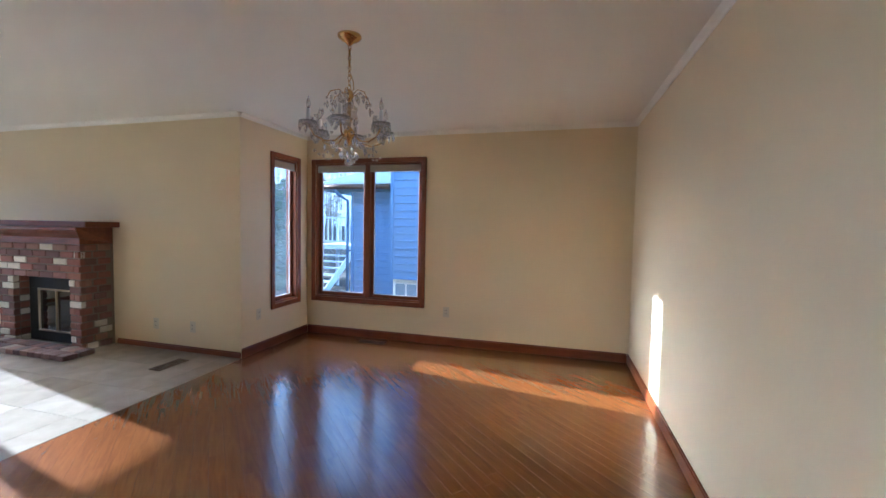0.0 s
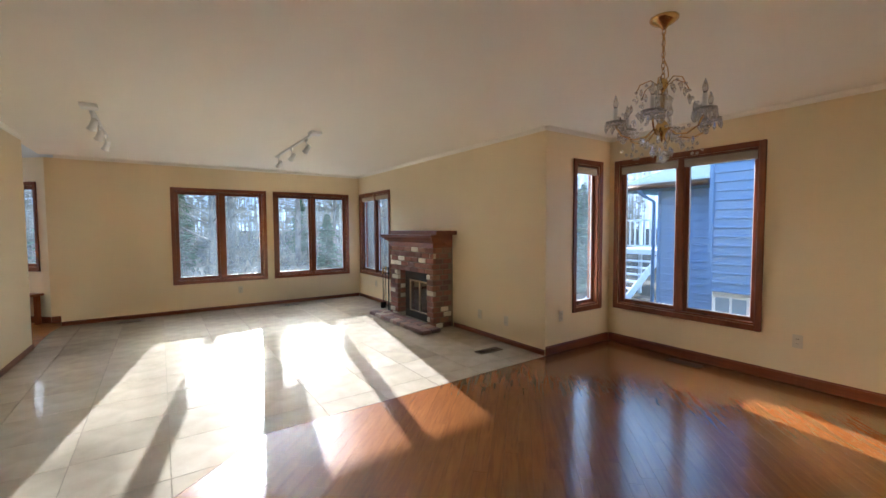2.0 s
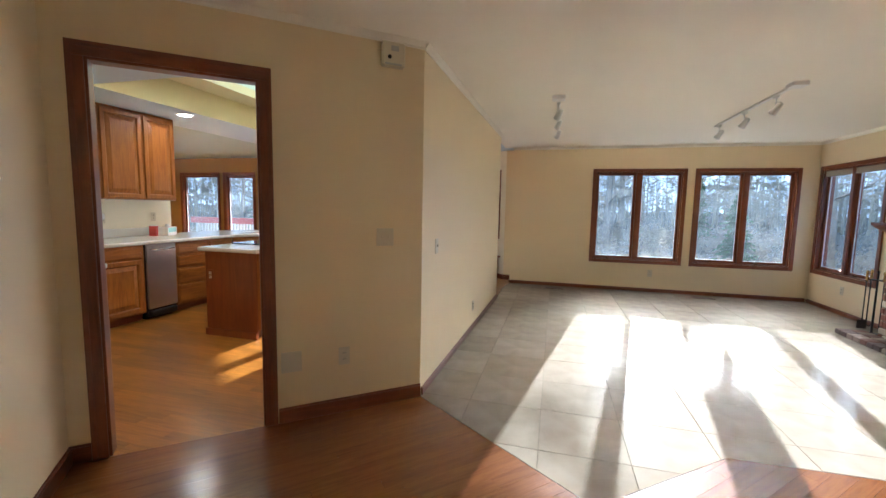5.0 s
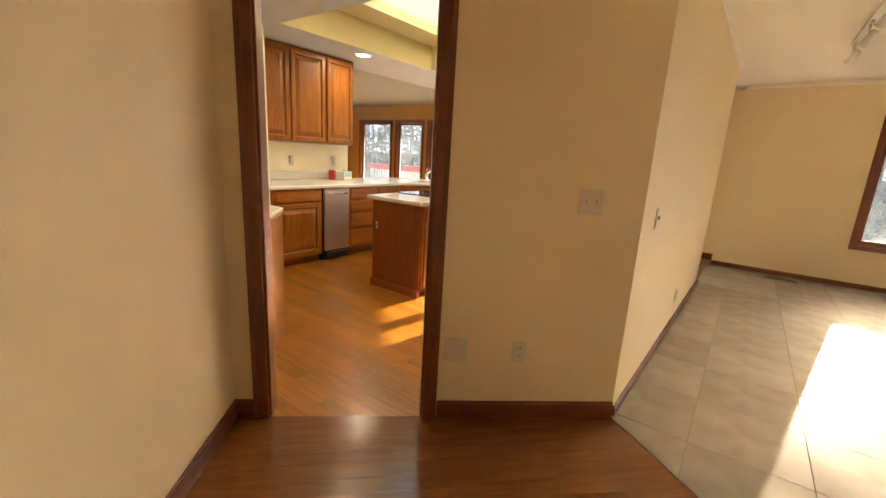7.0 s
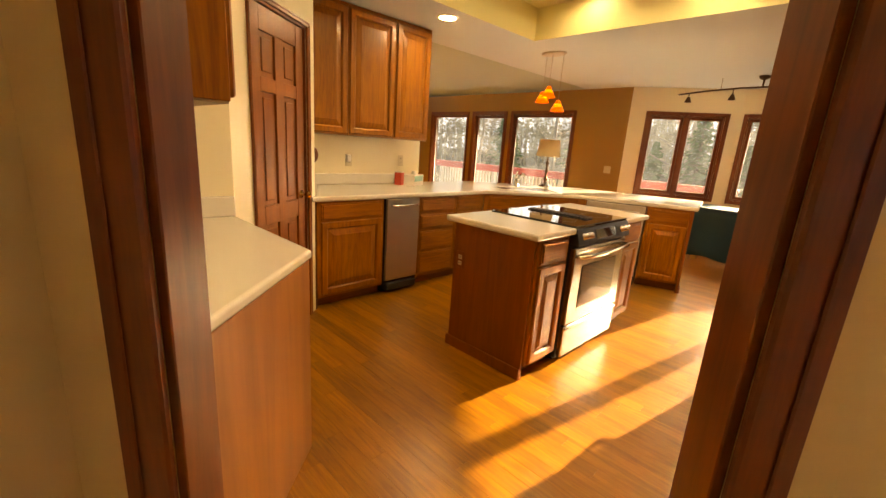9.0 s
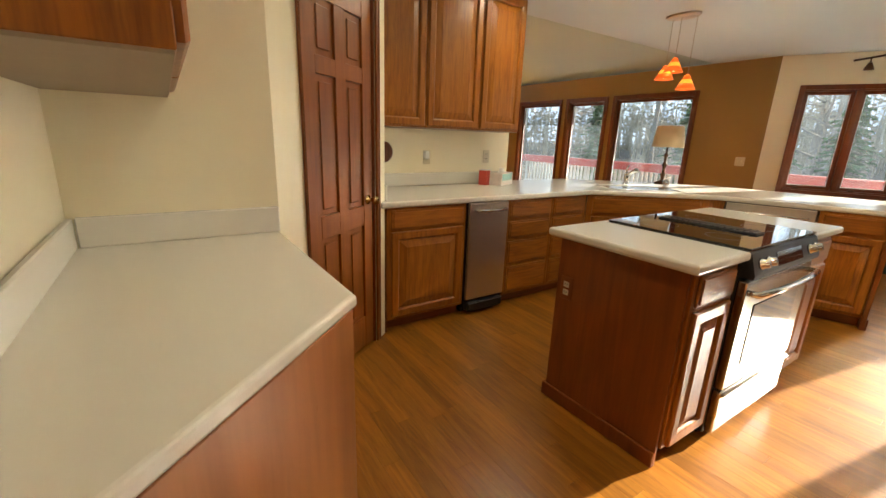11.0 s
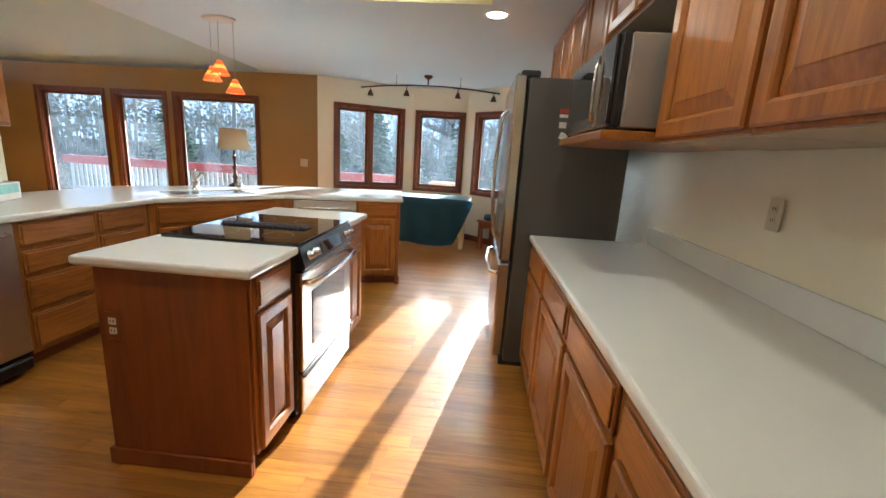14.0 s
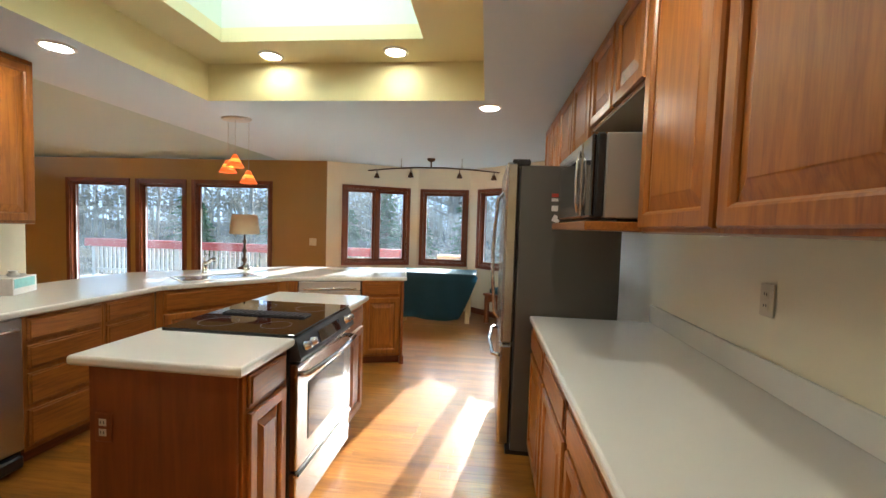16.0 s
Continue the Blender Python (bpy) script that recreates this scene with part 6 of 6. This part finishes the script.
# Distant haze is put into the hillside's pale blue colours and a self-glow.
back = bpy.data.materials.new("hillside with haze glow")
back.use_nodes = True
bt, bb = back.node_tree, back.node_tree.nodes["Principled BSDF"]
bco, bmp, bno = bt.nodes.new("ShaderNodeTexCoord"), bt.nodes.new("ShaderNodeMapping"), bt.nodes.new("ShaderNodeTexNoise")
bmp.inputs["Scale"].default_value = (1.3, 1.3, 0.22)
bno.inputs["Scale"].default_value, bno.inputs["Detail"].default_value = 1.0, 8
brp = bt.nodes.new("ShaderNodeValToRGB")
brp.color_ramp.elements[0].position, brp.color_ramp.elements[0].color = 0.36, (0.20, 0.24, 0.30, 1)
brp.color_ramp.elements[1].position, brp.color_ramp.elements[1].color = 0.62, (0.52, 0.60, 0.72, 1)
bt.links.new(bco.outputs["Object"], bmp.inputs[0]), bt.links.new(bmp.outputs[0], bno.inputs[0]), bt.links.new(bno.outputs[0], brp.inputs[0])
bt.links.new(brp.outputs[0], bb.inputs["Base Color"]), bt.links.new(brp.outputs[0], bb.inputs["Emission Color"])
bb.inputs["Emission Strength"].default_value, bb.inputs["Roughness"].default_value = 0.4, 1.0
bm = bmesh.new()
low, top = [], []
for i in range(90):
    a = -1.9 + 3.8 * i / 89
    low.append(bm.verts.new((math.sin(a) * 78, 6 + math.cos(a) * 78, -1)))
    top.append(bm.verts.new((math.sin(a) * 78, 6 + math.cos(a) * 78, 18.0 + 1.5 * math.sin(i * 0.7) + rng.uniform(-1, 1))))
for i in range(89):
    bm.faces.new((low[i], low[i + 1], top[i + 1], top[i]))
tagged(part("backdrop", bm, back), "far wooded hillside with blue-grey haze put into its colour and glow", "backdrop", kind="structure")

bm = bmesh.new()
for i in range(420):
    x, y = rng.uniform(-24, 20), rng.uniform(15.5, 36)
    z = gz(x, y) + 0.1
    hh = rng.uniform(0.3, 1.3)
    for k in range(26):
        s = Vector((x + rng.uniform(-.25, .25), y + rng.uniform(-.25, .25), z))
        e = s + Vector((rng.uniform(-.5, .5), rng.uniform(-.5, .5), hh * rng.uniform(0.4, 1)))
        bm.faces.new([bm.verts.new(v) for v in (s, s + Vector((0.02, 0, 0)), e + Vector((0.008, 0, 0)), e)])
        w = rng.uniform(0.03, 0.08)
        bm.faces.new([bm.verts.new(e + Vector(v)) for v in ((-w, 0, 0), (0, w * 0.5, -w), (w, 0, 0), (0, -w * 0.5, w))])
tagged(part("undergrowth", bm, TWIG), "dry leafless undergrowth between the trees", "bushes", kind="stuff")

# deck behind the family room
dk = root("deck", T(0, 0, 0), "weathered timber deck with a red-topped railing", "deck")
for i in range(24):
    y = 9.75 + i * 0.145
    part("board", B((-11.5, -3.7 if y < 10.4 else -2.4, y, y + 0.138, -0.16, -0.12, 0.003)), GREYW, dk)
part("joist", B((-11.4, -2.5, 13.1, 13.18, -0.40, -0.16), (-11.4, -3.8, 9.8, 9.88, -0.40, -0.161)), GREYW, dk)
for x in (-11.3, -8.9, -6.5, -4.1, -2.5):
    part("post", B((x - 0.05, x + 0.05, 13.02, 13.12, -1.4, 0.80, 0.004)), GREYW, dk)
part("top_rail", B((-11.5, -2.4, 12.96, 13.16, 0.80, 0.86, 0.006), (-11.5, -2.4, 12.96, 12.985, 0.66, 0.80, 0.003)), RED, dk, "faded red top rail")
part("bottom_rail", B((-11.4, -2.5, 13.05, 13.09, 0.02, 0.08)), GREYW, dk)
for i in range(70):
    x = -11.3 + i * 0.126
    part("baluster", B((x, x + 0.065, 13.092, 13.115, -0.06, 0.70)), GREYW, dk)
pl = root("planter_box", T(-1.55, 12.6, 0), "orange timber planter box on a stand", "planter")
part("box", B((-0.45, 0.35, -0.2, 0.2, 0.35, 0.80, 0.008)), ORANGE, pl)
part("stand", B((-0.40, -0.34, -0.15, 0.15, -1.4, 0.349), (0.24, 0.30, -0.15, 0.15, -1.4, 0.349)), GREYW, pl)


def siding(parent, p, q, z0, z1, name="wall"):
    m, ln = along(p, q)
    part(name, B((0, ln, -0.12, -0.002, z0, z1)), BLUE, parent, m=m)
    z = z0
    while z < z1 - 0.02:
        part("siding_board", B((0, ln, 0.0, 0.036, z, z + 0.03, 0.002), (0, ln, 0.0, 0.014, z + 0.03, min(z1, z + 0.147))), BLUE, parent, m=m)
        z += 0.155


nb = root("house", T(0, 0, 0), "blue lap-sided neighbouring house with a shingled eave", "house")
siding(nb, (9.9, 4.0), (9.9, 5.2), -1.3, 2.10)
siding(nb, (9.9, 5.2), (13.5, 5.2), -1.3, 2.10)
siding(nb, (9.3, -4.0), (9.3, 4.0), 0.27, 5.0)
siding(nb, (9.3, 4.0), (9.9, 4.0), 0.27, 5.0)
part("foundation", B((9.42, 9.6, -4.0, 3.99, -1.4, 0.268)), WHITEX, nb, "pale foundation wall")
part("corner_board", B((9.255, 9.268, 3.94, 4.005, 0.27, 5.0), (9.86, 9.89, 5.16, 5.21, -1.3, 2.1)), BLUE, nb)
bm = bmesh.new()
ev = [(9.3, 4.01, 2.12), (9.3, 5.9, 2.12), (14, 5.9, 2.12), (14, 4.01, 2.12)]
rf = [(9.3, 4.01, 2.2), (9.3, 5.9, 2.2), (14, 5.9, 3.4), (14, 4.01, 3.4)]
a, b = [bm.verts.new(v) for v in ev], [bm.verts.new(v) for v in rf]
bm.faces.new(a), bm.faces.new(b)
for i in range(4):
    bm.faces.new((a[i], a[(i + 1) % 4], b[(i + 1) % 4], b[i]))
part("roof", bm, ROOF, nb, "grey shingled lower roof")
bm = bmesh.new()
tube(bm, [(9.24, 4.01, 2.16), (9.24, 5.95, 2.16)], 0.06, 8)
part("gutter", bm, BRONZE, nb, "dark brown eaves gutter")
bm = bmesh.new()
tube(bm, [(9.26, 5.3, 2.12), (9.5, 5.3, 2.0), (9.82, 5.27, 1.9), (9.82, 5.27, -1.2)], 0.035, 8)
part("downspout", bm, BLUE, nb)
w = part("window", B((9.39, 9.418, 3.42, 3.96, -0.30, 0.20, 0.004)), WHITEX, nb, "small white framed basement window")
part("pane", B((9.384, 9.3895, 3.46, 3.67, -0.26, 0.16), (9.384, 9.3895, 3.71, 3.92, -0.26, 0.16)), PANEX, w)

# neighbour's white deck stair
ds = root("deck_stair", T(14.4, 7.2, -1.2), "white timber deck with railing and stairs", "deck")
part("platform", B((0, 4.0, 0, 2.2, 1.70, 1.84)), WHITEX, ds)
for x in (0.05, 2.0, 3.9):
    for y in (0.05, 2.1):
        part("post", B((x - 0.05, x + 0.05, y - 0.05, y + 0.05, 0, 2.85)), WHITEX, ds)
part("rail", B((0, 4, 0.02, 0.08, 2.78, 2.84), (0, 4, 0.02, 0.08, 1.95, 2.0), (0.02, 0.08, 0.08, 2.2, 2.78, 2.84), (0.02, 0.08, 0.08, 2.2, 1.95, 2.0)), WHITEX, ds)
for i in range(24):
    part("baluster", B((0.1 + i * 0.16, 0.14 + i * 0.16, 0.035, 0.065, 2.0, 2.78)), WHITEX, ds)
for i in range(12):
    part("baluster", B((0.035, 0.065, 0.15 + i * 0.17, 0.19 + i * 0.17, 2.0, 2.78)), WHITEX, ds)
for i in range(9):
    part("tread", B((-0.28 * (i + 1), -0.28 * i, 0.4, 1.5, 1.66 - 0.19 * (i + 1), 1.70 - 0.19 * (i + 1))), WHITEX, ds)
for y in (0.36, 1.5):
    bm = bmesh.new()
    f = [bm.verts.new((x, yy, z)) for yy in (y, y + 0.04) for x, z in ((0, 1.72), (0, 1.42), (-2.6, -0.2), (-2.7, 0.0))]
    bm.faces.new(f[:4]), bm.faces.new(f[4:])
    for i in range(4):
        bm.faces.new((f[i], f[(i + 1) % 4], f[4 + (i + 1) % 4], f[4 + i]))
    part("stringer", bm, WHITEX, ds)


# ---- floor pieces ----
def clip_poly(poly, x0, x1, y0, y1):
    """The part of a plan shape inside a rectangle."""
    for axis, lim, sign in ((0, x0, 1), (0, x1, -1), (1, y0, 1), (1, y1, -1)):
        out = []
        for i in range(len(poly)):
            p, q = poly[i - 1], poly[i]
            a, b = (p[axis] - lim) * sign, (q[axis] - lim) * sign
            if (a >= 0) != (b >= 0):
                t = a / (a - b)
                out.append((p[0] + (q[0] - p[0]) * t, p[1] + (q[1] - p[1]) * t))
            if b >= 0:
                out.append(q)
        poly = out
        if len(poly) < 3:
            return []
    return poly


def area_of(p):
    return abs(sum(p[i - 1][0] * q[1] - q[0] * p[i - 1][1] for i, q in enumerate(p))) / 2


def slab_mesh(pts, top, bot, c):
    bm = bmesh.new()
    area = sum(pts[i - 1][0] * p[1] - p[0] * pts[i - 1][1] for i, p in enumerate(pts))
    pts = pts if area > 0 else pts[::-1]
    cx, cy = sum(p[0] for p in pts) / len(pts), sum(p[1] for p in pts) / len(pts)
    a = [bm.verts.new((x, y, bot)) for x, y in pts]
    b = [bm.verts.new((x, y, top - c)) for x, y in pts]
    d = [bm.verts.new((x + (c if x < cx else -c) * (abs(x - cx) > 3 * c), y + (c if y < cy else -c) * (abs(y - cy) > 3 * c), top)) for x, y in pts]
    n = len(pts)
    for u, v in ((a, b), (b, d)):
        for i in range(n):
            bm.faces.new((u[i], u[(i + 1) % n], v[(i + 1) % n], v[i]))
    bm.faces.new(d)
    return bm


def lay(floor, poly, name, material, angle, size_x, size_y, gap, stagger, near, limit=300, seed=1):
    """Lays pieces over a plan shape, turned by angle; the ones near a point are parts, the rest one joined mesh."""
    rot = Matrix.Rotation(-angle, 2)
    loc = [tuple(rot @ Vector(p)) for p in poly]
    back = Matrix.Rotation(angle, 4, "Z")
    nearp = rot @ Vector(near)
    xs, ys = [p[0] for p in loc], [p[1] for p in loc]
    rd = random.Random(seed)
    cells = []
    row = 0
    y = math.floor(min(ys) / size_y) * size_y
    while y < max(ys):
        x = min(xs) - (rd.random() * size_x if stagger else (min(xs) % size_x))
        while x < max(xs):
            ln = size_x * rd.choice((0.6, 0.8, 1.0)) if stagger else size_x
            got = clip_poly(loc, x + gap, x + ln - gap, y + gap, y + size_y - gap)
            if got and area_of(got) > 0.0006:
                whole = abs(area_of(got) - (ln - 2 * gap) * (size_y - 2 * gap)) < 1e-5
                d = (Vector((x + ln / 2, y + size_y / 2)) - nearp).length
                cells.append((d, x, y, ln, got, whole))
            x += ln
        y += size_y
        row += 1
    cells.sort(key=lambda c: c[0])
    shared, rest = {}, bmesh.new()
    for i, (d, x, y, ln, got, whole) in enumerate(cells):
        cx, cy = x + ln / 2, y + size_y / 2
        pts = [(p[0] - cx, p[1] - cy) for p in got]
        if i < limit:
            if whole:
                key = round(ln, 3)
                if key not in shared:
                    bm = slab_mesh(pts, 0.0, -0.006, 0.0003)
                    me = bpy.data.meshes.new(name)
                    bm.to_mesh(me), bm.free(), me.materials.append(material)
                    shared[key] = me
                me = shared[key]
            else:
                bm = slab_mesh(pts, 0.0, -0.006, 0.0003)
                me = bpy.data.meshes.new(name)
                bm.to_mesh(me), bm.free(), me.materials.append(material)
            share(name, me, floor, back @ T(cx, cy, 0))
        else:
            turn = sum(got[k - 1][0] * p[1] - p[0] * got[k - 1][1] for k, p in enumerate(got))
            rest.faces.new([rest.verts.new((p[0], p[1], 0.0)) for p in (got if turn > 0 else got[::-1])])
    if len(cells) > limit:
        me = bpy.data.meshes.new(name)
        rest.to_mesh(me), me.materials.append(material)
        ob = share("far_" + name + "s", me, floor, back)
        tagged(ob, kind="stuff")
    rest.free()


lay(floor_d, WOODP, "plank", PLANK, radians(45), 1.5, 0.083, 0.0003, True, (2.6, 2.2), seed=2)
lay(floor_k, KITP, "plank", KPLANK, 0.0, 1.3, 0.083, 0.0003, True, (-1.3, 5.0), seed=3)
lay(floor_l, TILEP, "tile", TILE, 0.0, 0.49, 0.49, 0.002, False, (2.5, 5.0), seed=4)
